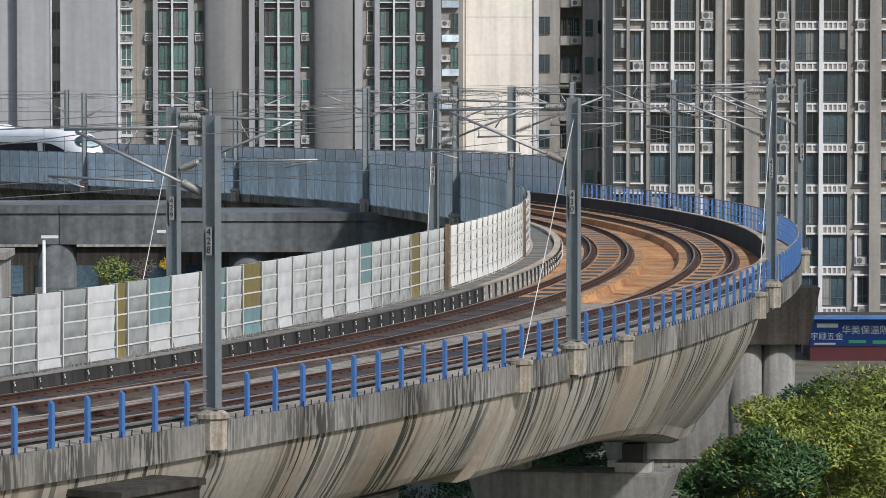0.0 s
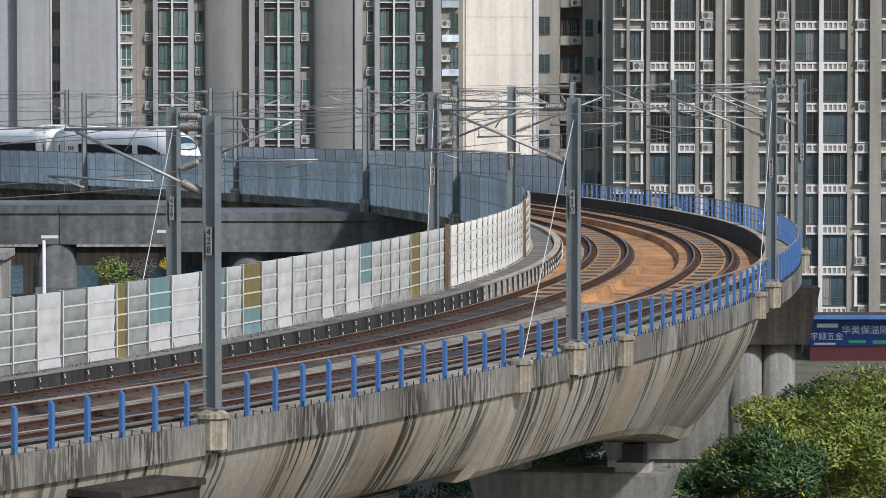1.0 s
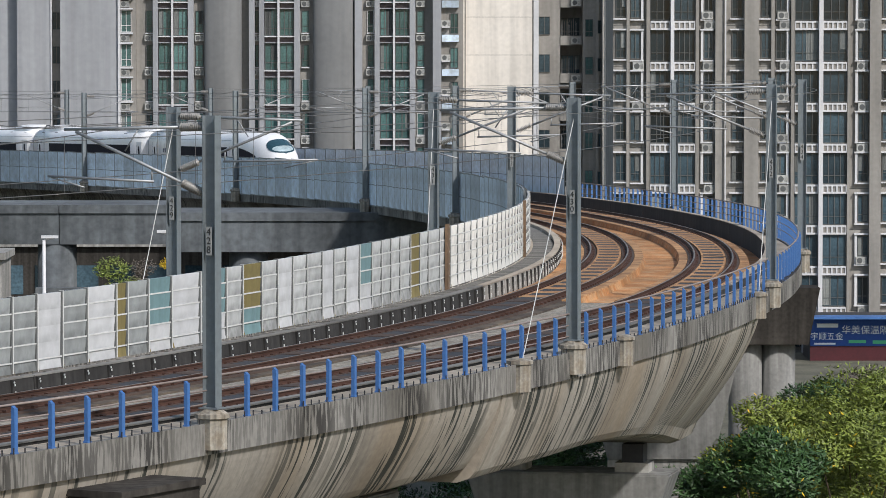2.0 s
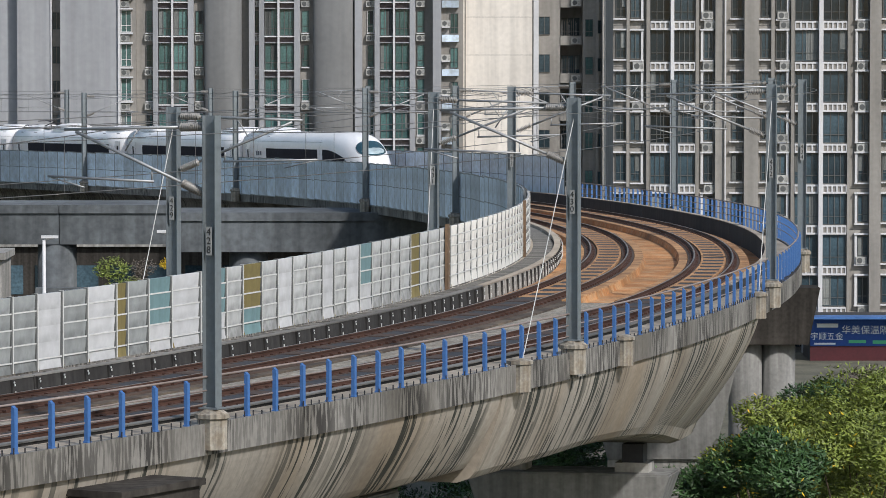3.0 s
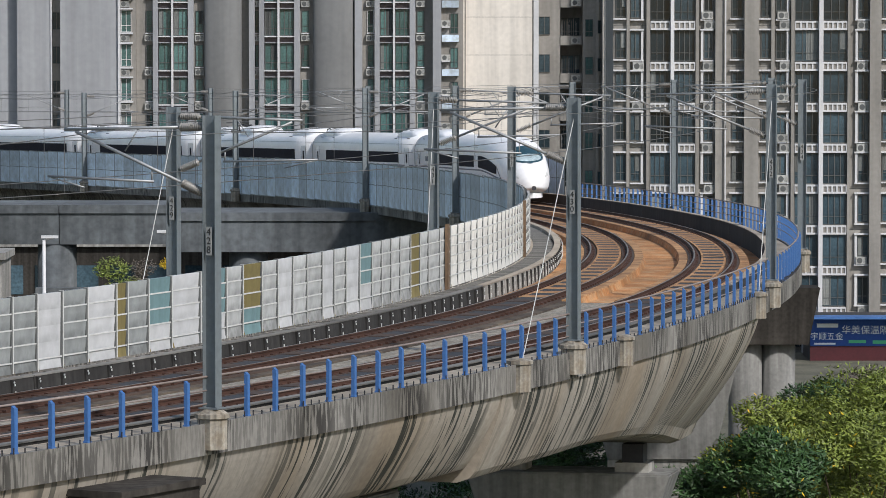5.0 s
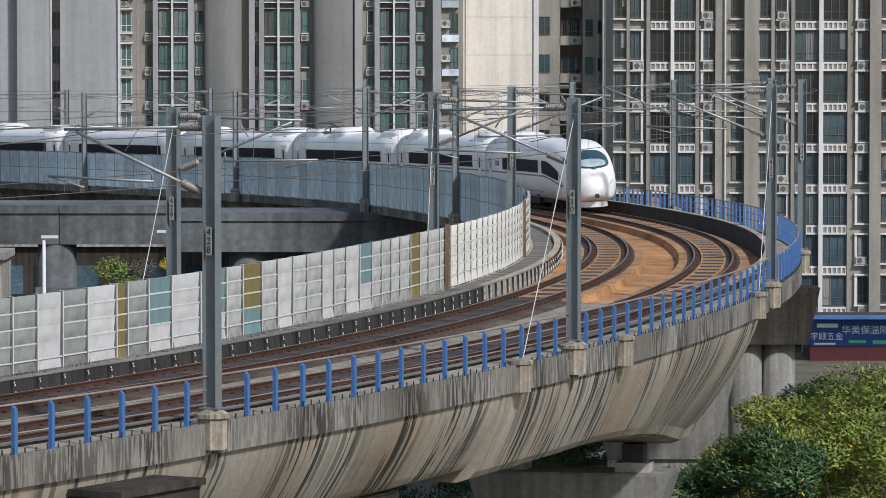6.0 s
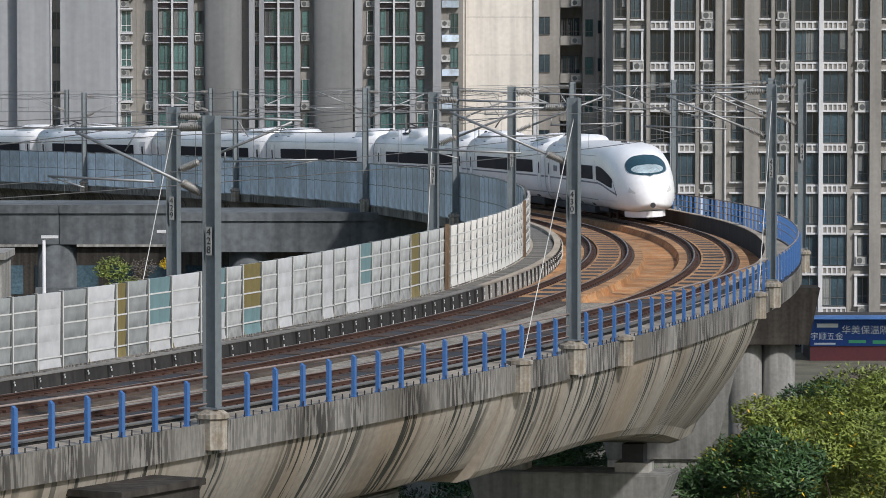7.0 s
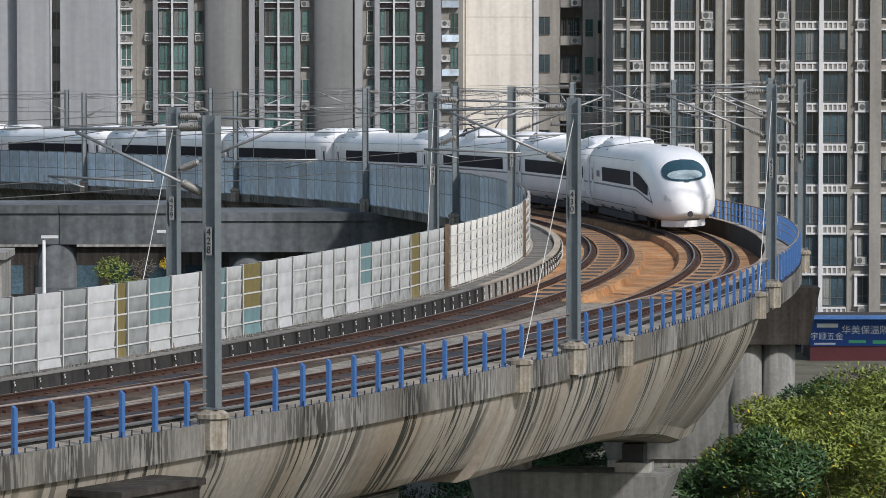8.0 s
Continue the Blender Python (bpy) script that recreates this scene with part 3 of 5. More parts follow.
def make_mast(h=6.65, reach=3.5):
    th = empty("catenary_mast", label="grey steel catenary mast with insulated cantilever arm", category="mast", group="catenary masts along the tracks")
    bm = bmesh.new()
    frame_grid(bm, [-0.165, -0.15, 0.15, 0.165], [-0.14, -0.012, 0.012, 0.14], lambda i, j: i != 1 or j == 1, 0.0, h)
    for v in bm.verts:
        v.co = (v.co.x, v.co.z, v.co.y)
    bmesh.ops.recalc_face_normals(bm, faces=bm.faces)
    part("column", bm, STEEL, th)
    bm = bmesh.new()
    lathe(bm, [(0.34, -0.82), (0.34, -0.15), (0.36, -0.14), (0.40, -0.12), (0.40, -0.03), (0.25, 0.06), (0.21, 0.085)], Matrix.Rotation(math.pi / 8, 4, "Z"), 8)
    part("pedestal", bm, PEDMAT, th, "stained octagonal concrete pedestal")
    for k, zz in enumerate((0.1,)):
        bm = bmesh.new()
        box(bm, -0.24, 0.24, -0.2, 0.2, 0.085, 0.12)
        part("base_plate", bm, STEEL, th)
    top = h - 0.25
    bm = bmesh.new()
    insulator(bm, (0.18, 0, top), (0.85, 0, top - 0.02))
    part("insulator", bm, PORCELAIN, th, "ribbed porcelain insulator", True)
    bm = bmesh.new()
    insulator(bm, (0.18, 0, h - 1.75), (0.80, 0, h - 1.5))
    part("insulator", bm, PORCELAIN, th, "ribbed porcelain insulator", True)
    bm = bmesh.new()
    tube(bm, (0.85, 0, top - 0.02), (reach + 0.35, 0, top - 0.10), 0.035)
    part("top_tube", bm, PIPE, th, smooth=True)
    bm = bmesh.new()
    tube(bm, (0.80, 0, h - 1.5), (reach + 0.05, 0, top - 0.15), 0.038)
    part("strut", bm, PIPE, th, smooth=True)
    bm = bmesh.new()
    tube(bm, (1.5, 0, h - 1.50), (reach + 0.8, 0, h - 1.42), 0.030)
    tube(bm, (1.55, 0, h - 1.18), (1.55, 0, h - 1.5), 0.02)
    part("registration_tube", bm, PIPE, th, smooth=True)
    bm = bmesh.new()
    tube(bm, (reach + 0.7, 0, h - 1.45), (reach - 0.2, 0.05, h - 1.66), 0.018)
    part("steady_arm", bm, PIPE, th, smooth=True)
    bm = bmesh.new()
    tube(bm, (1.9, 0, top - 0.06), (2.25, 0, h - 0.82), 0.018)
    part("brace", bm, PIPE, th, smooth=True)
    return th


def mast_frame(s, o, side, z):
    m = frame_at(s, o, z)
    return m if side > 0 else m @ Matrix.Rotation(math.pi, 4, "Z")


O_MO, O_MI = 3.42, -7.85
OUT = [(112.3, "428"), (90.7, "430"), (62.7, "432"), (40.0, "434"), (18.1, ""), (-14.7, ""), (-44.2, ""), (-92.7, ""), (-125.4, ""), (-155.6, "")]
INN = [(91.9, "429"), (64.0, "431"), (40.1, "433"), (-15.7, ""), (-50.1, ""), (-87.0, ""), (-122.6, "")]
proto = make_mast()
MASTS = []
first = True
for rows_, oo, side, zb in ((OUT, O_MO, 1, 0.28), (INN, O_MI, -1, 0.0)):
    for s, num in rows_:
        m = mast_frame(s, oo, side, zb)
        if first:
            proto.matrix_basis = m
            ob, first = proto, False
        else:
            ob = copy_thing(proto, m)
        MASTS.append((ob, num, side))
for ob, num, side in MASTS:
    if num:
        for k, ch in enumerate(num):
            face = pose(0.0, 0.142 if side > 0 else -0.142, 4.05 - k * 0.2)
            turn = Matrix.Rotation(math.pi / 2, 4, "X") if side < 0 else Matrix.Rotation(math.pi, 4, "Z") @ Matrix.Rotation(math.pi / 2, 4, "X")
            digits(ch, 0.22, BLACK, ob, face @ turn)
        bm = bmesh.new()
        yy = 0.135 if side > 0 else -0.135
        box(bm, -0.068, 0.068, min(yy, yy * 0.9), max(yy, yy * 0.9), 3.53, 4.17)
        part("number_plate", bm, PLATE, ob, "pale plate with black numerals")
        if num in ("430", "432", "431", "429"):
            bm = bmesh.new()
            e = {"430": (0, 4.3, -0.1), "432": (0, 3.6, -0.1), "431": (0.35, -3.2, 0.3), "429": (0.3, -3.6, 0.3)}[num]
            tube(bm, (0, 0, 6.1), e, 0.013, 6)
            part("guy_wire", bm, GUYMAT, ob, "pale guy wire")

# ---- overhead line ----
feeders = empty("feeder_wires", label="feeder wires strung between the mast tops", category="overhead line", kind="structure")
for o_, z_ in ((3.95, 6.55), (3.05, 6.8), (-8.35, 6.25), (-7.3, 6.5)):
    along("feeder_wire", o_, z_, 0.010, -190, 145, WIRE, feeders, 4.0, 5)
for oc in (0.0, SP):
    line = empty("overhead_line", label="overhead contact line with droppers", category="overhead line", kind="structure")
    along("contact_wire", oc, 5.15, 0.012, -190, 145, WIRE, line, 3.0, 5)
    bm = bmesh.new()
    prev = None
    for k in range(0, 112):
        s = -190 + k * 3.0
        z = 6.15 + 0.45 * (2 * ((k % 10) / 10) - 1) ** 2
        p = at(s, oc, z)
        if prev is not None:
            tube(bm, prev, p, 0.012, 5)
        prev = p
    part("messenger_wire", bm, WIRE, line)
    for k in range(1, 112, 2):
        s = -190 + k * 3.0
        z = 6.15 + 0.45 * (2 * ((k % 10) / 10) - 1) ** 2
        bm = bmesh.new()
        tube(bm, at(s, oc, 5.15), at(s, oc, z), 0.006, 4)
        part("dropper", bm, WIRE, line)

# ---- train ----
W, TOP, BOT = 1.62, 3.78, 0.50


def tuck(z, bot):
    """How far the flanks draw in towards the skirt."""
    u = min(1.0, max(0.0, (bot + 0.95 - z) / 0.95))
    return 1 - 0.08 * u * u * (3 - 2 * u)


def section(w, top, bot, n, belt, k=44):
    """Half an oval above the belt and a squarer half below it."""
    pts = []
    for i in range(k):
        a = math.tau * i / k
        ca, sa = math.cos(a), math.sin(a)
        nn = n if sa > 0 else n * 1.5
        x = w * math.copysign(abs(ca) ** (2 / nn), ca)
        z = belt + (top - belt if sa > 0 else belt - bot) * math.copysign(abs(sa) ** (2 / nn), sa)
        pts.append((x * tuck(z, bot), z))
    return pts


NOSE = 7.4
BELT = 2.1


def nose_shape(d):
    """Half width, roof, floor, squareness and belt height at d metres behind the nose's tip."""
    t = min(max(d / NOSE, 0.0), 1.0)
    u = min(max(d / 5.4, 0.0), 1.0)
    v = min(max(d / 1.5, 0.0), 1.0)
    belt = 0.98 + (BELT - 0.98) * t * t * (3 - 2 * t)
    w = W * (1 - (1 - u) ** 3.0) ** 0.45
    top = belt + (TOP - belt) * (1 - (1 - t) ** 2.9) ** 0.52
    bot = belt - (belt - BOT) * (1 - (1 - v) ** 2.4) ** 0.5
    return max(w, 0.02), max(top, belt + 0.01), min(bot, belt - 0.01), 2.3 + 1.1 * t * t * (3 - 2 * t), belt


def ring_mesh(bm, stations, k=44):
    rings = []
    for y, (w, top, bot, n, belt) in stations:
        rings.append([bm.verts.new((x, y, z)) for x, z in section(w, top, bot, n, belt, k)])
    for a, b in zip(rings, rings[1:]):
        for i in range(k):
            bm.faces.new([a[i], a[(i + 1) % k], b[(i + 1) % k], b[i]])
    bm.faces.new(rings[0][::-1])
    bm.faces.new(rings[-1])
    bmesh.ops.recalc_face_normals(bm, faces=bm.faces)


def half_x(shape, z):
    """The half width of a section at height z."""
    w, top, bot, n, belt = shape
    u = min(abs(z - belt) / (top - belt if z > belt else belt - bot), 1.0)
    nn = n if z > belt else n * 1.5
    return w * (1 - u ** nn) ** (1 / nn) * tuck(z, bot)


def side_patch(shape_at, y0, y1, zlo, zhi, side, lift=0.012, ny=10, nz=6, corner=0.12):
    """A skin over the car's side between y0 and y1, zlo(y) and zhi(y)."""
    bm = bmesh.new()
    grid = []
    for i in range(ny + 1):
        y = y0 + (y1 - y0) * i / ny
        col = []
        for j in range(nz + 1):
            z = zlo(y) + (zhi(y) - zlo(y)) * j / nz
            x = half_x(shape_at(y), z) + lift
            col.append(bm.verts.new((side * x, y, z)))
        grid.append(col)
    for i in range(ny):
        for j in range(nz):
            q = [grid[i][j], grid[i + 1][j], grid[i + 1][j + 1], grid[i][j + 1]]
            bm.faces.new(q if side > 0 else q[::-1])
    return bm


def roof_hump(y0, y1, w, h, base=3.58):
    bm = bmesh.new()
    rings = []
    for i in range(9):
        t = i / 8
        e = min(1.0, min(t, 1 - t) * 5) ** 0.5
        y = y0 + (y1 - y0) * t
        rings.append([bm.verts.new((w * math.cos(a) * (0.75 + 0.25 * e), y, base + (TOP - base + h) * e * max(0.0, math.sin(a)) ** 0.45 if a not in (0.0,) else base)) for a in [math.pi * j / 12 for j in range(13)]])
    for a, b in zip(rings, rings[1:]):
        for j in range(12):
            bm.faces.new([a[j], a[j + 1], b[j + 1], b[j]])
    bmesh.ops.recalc_face_normals(bm, faces=bm.faces)
    return bm


def flat_shape(y):
    return (W, TOP, BOT, 3.4, BELT)


def const(v):
    return lambda y: v


def fit_car(car, rear, front, windows, pantograph):
    """Parts that all cars have, from y = rear to y = front (0 is the car's middle)."""
    for side in (1, -1):
        for y0, y1 in windows:
            part("window_band", side_patch(flat_shape, y0, y1, const(2.02), const(2.70), side), TRAINGLASS, car, "dark continuous window band")
        part("stripe", side_patch(flat_shape, rear + 0.1, front, const(1.82), const(1.90), side, 0.006), TRAINSTRIPE, car, "thin dark stripe")
        part("lower_stripe", side_patch(flat_shape, rear + 0.1, front, const(1.04), const(1.09), side, 0.02), WHITE, car, "pale moulding above the skirt")
        part("skirt_seam", side_patch(flat_shape, rear + 0.1, front, const(0.985), const(1.03), side, 0.006), TRAINGREY, car)
        part("roof_line", side_patch(flat_shape, rear + 0.2, front, const(3.18), const(3.205), side, 0.006, 4, 1), TRAINGREY, car)
        for k, yv in enumerate(spread(rear + 3.2, (front - 3.2) if front > 11 else 3.5, 3)):
            part("skirt_vent", side_patch(flat_shape, yv - 0.45, yv + 0.45, const(0.60), const(0.80), side, 0.008, 2, 2), TRAINDARK, car, "dark skirt vent")
        for yd in (rear + 1.5,) + ((front - 1.5,) if front > 11 else ()):
            bm = side_patch(flat_shape, yd - 0.46, yd + 0.46, const(0.95), const(2.95), side, 0.008, 2, 10)
            door = part("door", bm, TRAINWHITE, car)
            for e in (-0.47, 0.47):
                part("door_seal", side_patch(flat_shape, yd + e - 0.018, yd + e + 0.018, const(0.95), const(2.95), side, 0.012, 1, 10), TRAINSTRIPE, door)
            part("door_window", side_patch(flat_shape, yd - 0.14, yd + 0.14, const(2.0), const(2.6), side, 0.014, 2, 6), TRAINGLASS, door)
    # roof equipment
    for y0, y1 in ((rear + 0.9, rear + 5.6), (front - 5.6, front - 0.9)) if front > 11 else ((rear + 0.9, rear + 6.6),):
        part("roof_unit", roof_hump(y0, y1, 1.12, 0.30), TRAINWHITE, car, "low white roof fairing", True)
        for k in range(2):
            bm = bmesh.new()
            yv = y0 + 1.0 + k * 1.4
            for side in (-1, 1):
                box(bm, side * 0.62 - 0.2, side * 0.62 + 0.2, yv, yv + 0.7, TOP + 0.12, TOP + 0.245)
            part("roof_vent", bm, TRAINGREY, car)
        for side in (-1, 1):
            for yv in (y0 + 0.4, y1 - 1.4):
                bm = bmesh.new()
                box(bm, side * 1.18 - 0.09, side * 1.18 + 0.09, yv, yv + 0.55, 3.42, 3.55)
                part("roof_louvre", bm, TRAINDARK, car, "small dark roof louvre")
    # lifting eyes and a jumper cable at the car's end
    bm = bmesh.new()
    for q in range(6):
        yv = front - 1.2 + q * 0.22 if front < 11 else front - 6.6 + q * 0.2
        box(bm, -0.06, 0.06, yv, yv + 0.1, TOP - 0.03, TOP + 0.07)
    part("roof_fitting", bm, TRAINDARK, car)
    bm = bmesh.new()
    for x in (-0.45, 0.45):
        prev = None
        for q in range(9):
            a = math.pi * q / 8
            p = Vector((x, rear + 0.55 - 0.7 * math.cos(a), TOP - 0.02 + 0.30 * math.sin(a)))
            if prev is not None:
                tube(bm, prev, p, 0.035, 6)
            prev = p
    part("jumper_cable", bm, TRAINDARK, car, "dark cable loop over the car joint")
    if pantograph:
        part("pantograph_fairing", roof_hump(-4.6, -0.6, 1.2, 0.42), TRAINWHITE, car, "rounded white pantograph fairing", True)
        bm = bmesh.new()
        y = -8.4
        box(bm, -0.8, 0.8, y, y + 2.6, TOP + 0.02, TOP + 0.10)
        for x in (-0.5, 0.5):
            tube(bm, (x, y + 0.2, TOP + 0.1), (x, y + 2.2, TOP + 0.42), 0.045, 6)
        tube(bm, (0, y + 2.2, TOP + 0.42), (0, y + 0.3, TOP + 0.62), 0.04, 6)
        tube(bm, (-0.5, y + 2.2, TOP + 0.42), (0.5, y + 2.2, TOP + 0.42), 0.04, 6)
        tube(bm, (-0.8, y + 0.3, TOP + 0.64), (0.8, y + 0.3, TOP + 0.64), 0.045, 6)
        tube(bm, (-0.8, y + 0.65, TOP + 0.64), (0.8, y + 0.65, TOP + 0.64), 0.045, 6)
        for x in (-0.7, 0.7):
            insulator(bm, (x, y + 2.9, TOP - 0.02), (x, y + 2.9, TOP + 0.38), 0.12, 5)
        part("pantograph", bm, TRAINDARK, car, "folding current collector")
    # bogies
    for yb in (-8.7, 8.7) if front > 11 else (-8.7, 6.0):
        bm = bmesh.new()
        box(bm, -1.25, 1.25, yb - 1.5, yb + 1.5, 0.42, 0.75)
        bg = part("bogie", bm, TRAINDARK, car)
        for dy in (-1.25, 1.25):
            for dx in (-0.753, 0.753):
                bm = bmesh.new()
                lathe(bm, [(0.40, -0.06), (0.46, -0.055), (0.46, 0.055), (0.40, 0.06)], pose(dx, yb + dy, 0.46, 0, 90, 0), 20)
                part("wheel", bm, RAILMAT, bg)
    bm = bmesh.new()
    box(bm, -1.4, 1.4, rear + 1.5, (front - 1.5) if front > 11 else 4.0, 0.30, 0.62)
    part("underframe", bm, TRAINDARK, car)


def gangway(car, rear):
    bm = bmesh.new()
    ring_mesh(bm, [(rear - 0.42, (W - 0.14, TOP - 0.12, BOT + 0.3, 3.4, BELT)), (rear + 0.02, (W - 0.14, TOP - 0.12, BOT + 0.3, 3.4, BELT))])
    part("gangway", bm, TRAINGREY, car, "grey gangway bellows")
    bm = bmesh.new()
    ring_mesh(bm, [(rear + 0.02, (W + 0.012, TOP + 0.012, BOT, 3.4, BELT)), (rear + 0.13, (W + 0.012, TOP + 0.012, BOT, 3.4, BELT))])
    part("end_frame", bm, TRAINGREY, car)


PITCH_CAR = 24.775


def middle_car(pantograph):
    car = empty("train_car", label="white high-speed train carriage with dark window band", category="train car", group="carriages of the train")
    L = 12.18
    bm = bmesh.new()
    ring_mesh(bm, [(y, flat_shape(y)) for y in spread(-L, L, 6)])
    part("body", bm, TRAINWHITE, car, smooth=True)
    fit_car(car, -L, L, [(-8.6, 8.9)], pantograph)
    gangway(car, -L)
    return car


def lead_car():
    car = empty("train_lead_car", label="white streamlined high-speed train driving car", category="train car", group="carriages of the train")
    rear, tip = -12.18, 13.5

    def shape(y):
        d = tip - y
        return nose_shape(d) if d < NOSE else flat_shape(y)

    bm = bmesh.new()
    ys = spread(rear, tip - NOSE, 5) + [tip - NOSE * (1 - i / 26) ** 1.7 for i in range(1, 26)] + [tip - 0.004]
    ring_mesh(bm, [(y, shape(y)) for y in ys], 64)
    part("body", bm, TRAINWHITE, car, smooth=True)
    fit_car(car, rear, tip - NOSE, [(-6.4, 5.2)], False)
    gangway(car, rear)
    for side in (1, -1):
        part("cab_window", side_patch(shape, 6.3, 10.7, lambda y: 2.02 - 0.05 * max(0, y - 6.3) ** 1.3, lambda y: 2.70 - 0.030 * max(0, y - 6.6) ** 2.1, side, 0.016, 18, 6), TRAINGLASS, car, "dark tapering cab side window")
        part("stripe", side_patch(shape, tip - NOSE, tip - 2.0, lambda y: 1.82 - 0.020 * max(0, y - tip + NOSE) ** 1.9, lambda y: 1.91 - 0.020 * max(0, y - tip + NOSE) ** 1.9, side, 0.01, 18, 1), TRAINSTRIPE, car)
        part("chevron", side_patch(shape, tip - 2.7, tip - 2.0, lambda y: 2.0 - 1.05 * (y - tip + 2.7), lambda y: 2.05 - 0.95 * (y - tip + 2.7), side, 0.012, 8, 1), TRAINSTRIPE, car, "dark slanting livery line")
        part("lower_stripe", side_patch(shape, tip - NOSE, tip - 1.9, const(1.04), const(1.09), side, 0.02, 14, 1), WHITE, car, "pale moulding above the skirt")
        part("headlight", side_patch(shape, tip - 0.85, tip - 0.42, lambda y: 1.50 - 0.20 * (y - tip + 0.85), lambda y: 1.74 - 0.62 * (y - tip + 0.85), side, 0.012, 6, 2), POSTMAT, car, "slim pale headlight")
    # windscreen with its seal, and a pale patch painted as the desk's reflection in its lower half
    def oval(lift, v0, v1, mat, name, label, grow=1.0):
        bm = bmesh.new()
        rows = []
        for i in range(21):
            v = v0 + (v1 - v0) * i / 20
            d = 1.38 + v * 0.80
            w, top, bot, n, belt = nose_shape(d)
            wd = min(0.98 * grow * max(0.0, 1 - abs(v) ** 2.4) ** 0.5, 0.84 * w)
            if name == "driver_desk":
                wd *= max(0.0, 1 - ((v - (v0 + v1) / 2) / (abs(v1 - v0) / 2)) ** 4) ** 0.5
            row = []
            for j in range(17):
                x = wd * (-1 + 2 * j / 16)
                d2 = d + 0.38 * x * x
                w, top, bot, n, belt = nose_shape(d2)
                u = min(abs(x) / w, 0.999)
                z = belt + (top - belt) * (1 - u ** n) ** (1 / n)
                row.append(bm.verts.new((x, tip - d2 + lift * 0.6, z + lift)))
            rows.append(row)
        for a, b in zip(rows, rows[1:]):
            for j in range(16):
                bm.faces.new([a[j], a[j + 1], b[j + 1], b[j]])
        bmesh.ops.recalc_face_normals(bm, faces=bm.faces)
        return part(name, bm, mat, car, label, True)

    oval(0.008, -1.04, 1.04, TRAINGREY, "screen_seal", "grey windscreen seal", 1.04)
    oval(0.016, -1, 1, SCREEN, "windscreen", "large oval tinted windscreen")
    oval(0.024, -0.86, -0.18, DESKGLARE, "driver_desk", "pale patch on the windscreen, painted as the desk's reflection", 0.86)
    bm = bmesh.new()
    tube(bm, (0.02, tip - 0.6, nose_shape(0.6)[1] + 0.03), (-0.3, tip - 1.3, nose_shape(1.3)[1] + 0.02), 0.016, 5)
    part("wiper", bm, TRAINDARK, car)
    for y0 in (5.75, -8.4):
        for side in (1, -1):
            part("panel_gap", side_patch(shape, y0 - 0.012, y0 + 0.012, const(0.7), const(3.45), side, 0.007, 1, 14), TRAINGREY, car)
    for side in (1, -1):
        for k in range(3):
            part("logo_shape", side_patch(shape, -8.75 + k * 0.46, -8.42 + k * 0.46, const(2.2), const(2.5), side, 0.014, 1, 2), TRAINSTRIPE, car, "small dark livery shape")
    bm = bmesh.new()
    lathe(bm, [(0.13, -0.03), (0.13, 0.03)], pose(0, tip - 0.03, 0.84, 90, 0, 0), 14)
    part("coupler_cover", bm, TRAINDARK, car, "round dark coupler opening")
    bm = bmesh.new()
    rings = [[bm.verts.new((0.66 * nose_shape(d)[0] * k, tip - d, z)) for d, k in ((2.6, -1), (1.4, -0.95), (0.7, -0.85), (0.42, -0.5), (0.36, 0), (0.42, 0.5), (0.7, 0.85), (1.4, 0.95), (2.6, 1))] for z in (0.25, 0.54)]
    for i in range(8):
        bm.faces.new([rings[0][i], rings[0][i + 1], rings[1][i + 1], rings[1][i]])
    bm.faces.new(rings[0])
    bm.faces.new(rings[1])
    bmesh.ops.recalc_face_normals(bm, faces=bm.faces)
    part("snow_plough", bm, TRAINWHITE, car, "white lower apron")
    return car


SCREEN = material("tinted_windscreen", (0.03, 0.075, 0.10), 0.05, vary=0.2, bump=0)
DESKGLARE = material("pale_desk_reflection", (0.42, 0.52, 0.56), 0.15, vary=0.5, scale=3, bump=0)
lead = lead_car()
CARS = [lead]
mid_a = middle_car(False)
mid_b = middle_car(True)
CARS.append(mid_a)
for i in range(2, 9):
    CARS.append(mid_b if i == 2 else copy_thing(mid_b if i in (5, 7) else mid_a, Matrix.Identity(4)))


NOSE_T = [0.0, 0.5, 1.0, 1.5, 3.0, 3.5, 4.0, 4.5, 6.0, 6.5, 7.0, 7.5, 8.0]
NOSE_S = [-140.6, -131.0, -120.5, -109.6, -79.4, -69.4, -59.6, -50.0, -18.4, -8.7, -0.2, 7.6, 15.5]


_fit = np.polyfit(NOSE_T, NOSE_S, 5)


def nose_at(t):
    return float(np.polyval(_fit, t))


def motions():
    rows = {i: [] for i in range(len(CARS))}
    for q in range(33):
        t = q * 0.25
        for i, car in enumerate(CARS):
            mid = nose_at(t) - 13.5 - PITCH_CAR * i
            a, b = at(max(mid - 8.7, _S[0])), at(max(mid + 8.7, _S[0] + 1))
            d = b - a
            yv = d.normalized()
            lean = 0.05
            zv = Vector((0, 0, 1))
            xv = yv.cross(zv).normalized()
            zv = xv.cross(yv).normalized()
            zv = (zv + xv * lean).normalized()
            xv = yv.cross(zv).normalized()
            m = Matrix((xv, yv, zv)).transposed().to_4x4()
            m.translation = (a + b) / 2
            rows[i].append((t, m))
    for i, car in enumerate(CARS):
        walk(car, rows[i])

# ---- apartment towers ----
_cache = {}


def cached(key, build, mats):
    if key not in _cache:
        bm = build()
        o = part("mesh", bm, mats)
        _cache[key] = o.data
        bpy.data.objects.remove(o)
    return _cache[key]


def piece(name, me, parent, m):
    o = new(name, me)
    o.parent, o.matrix_basis = parent, m
    return o


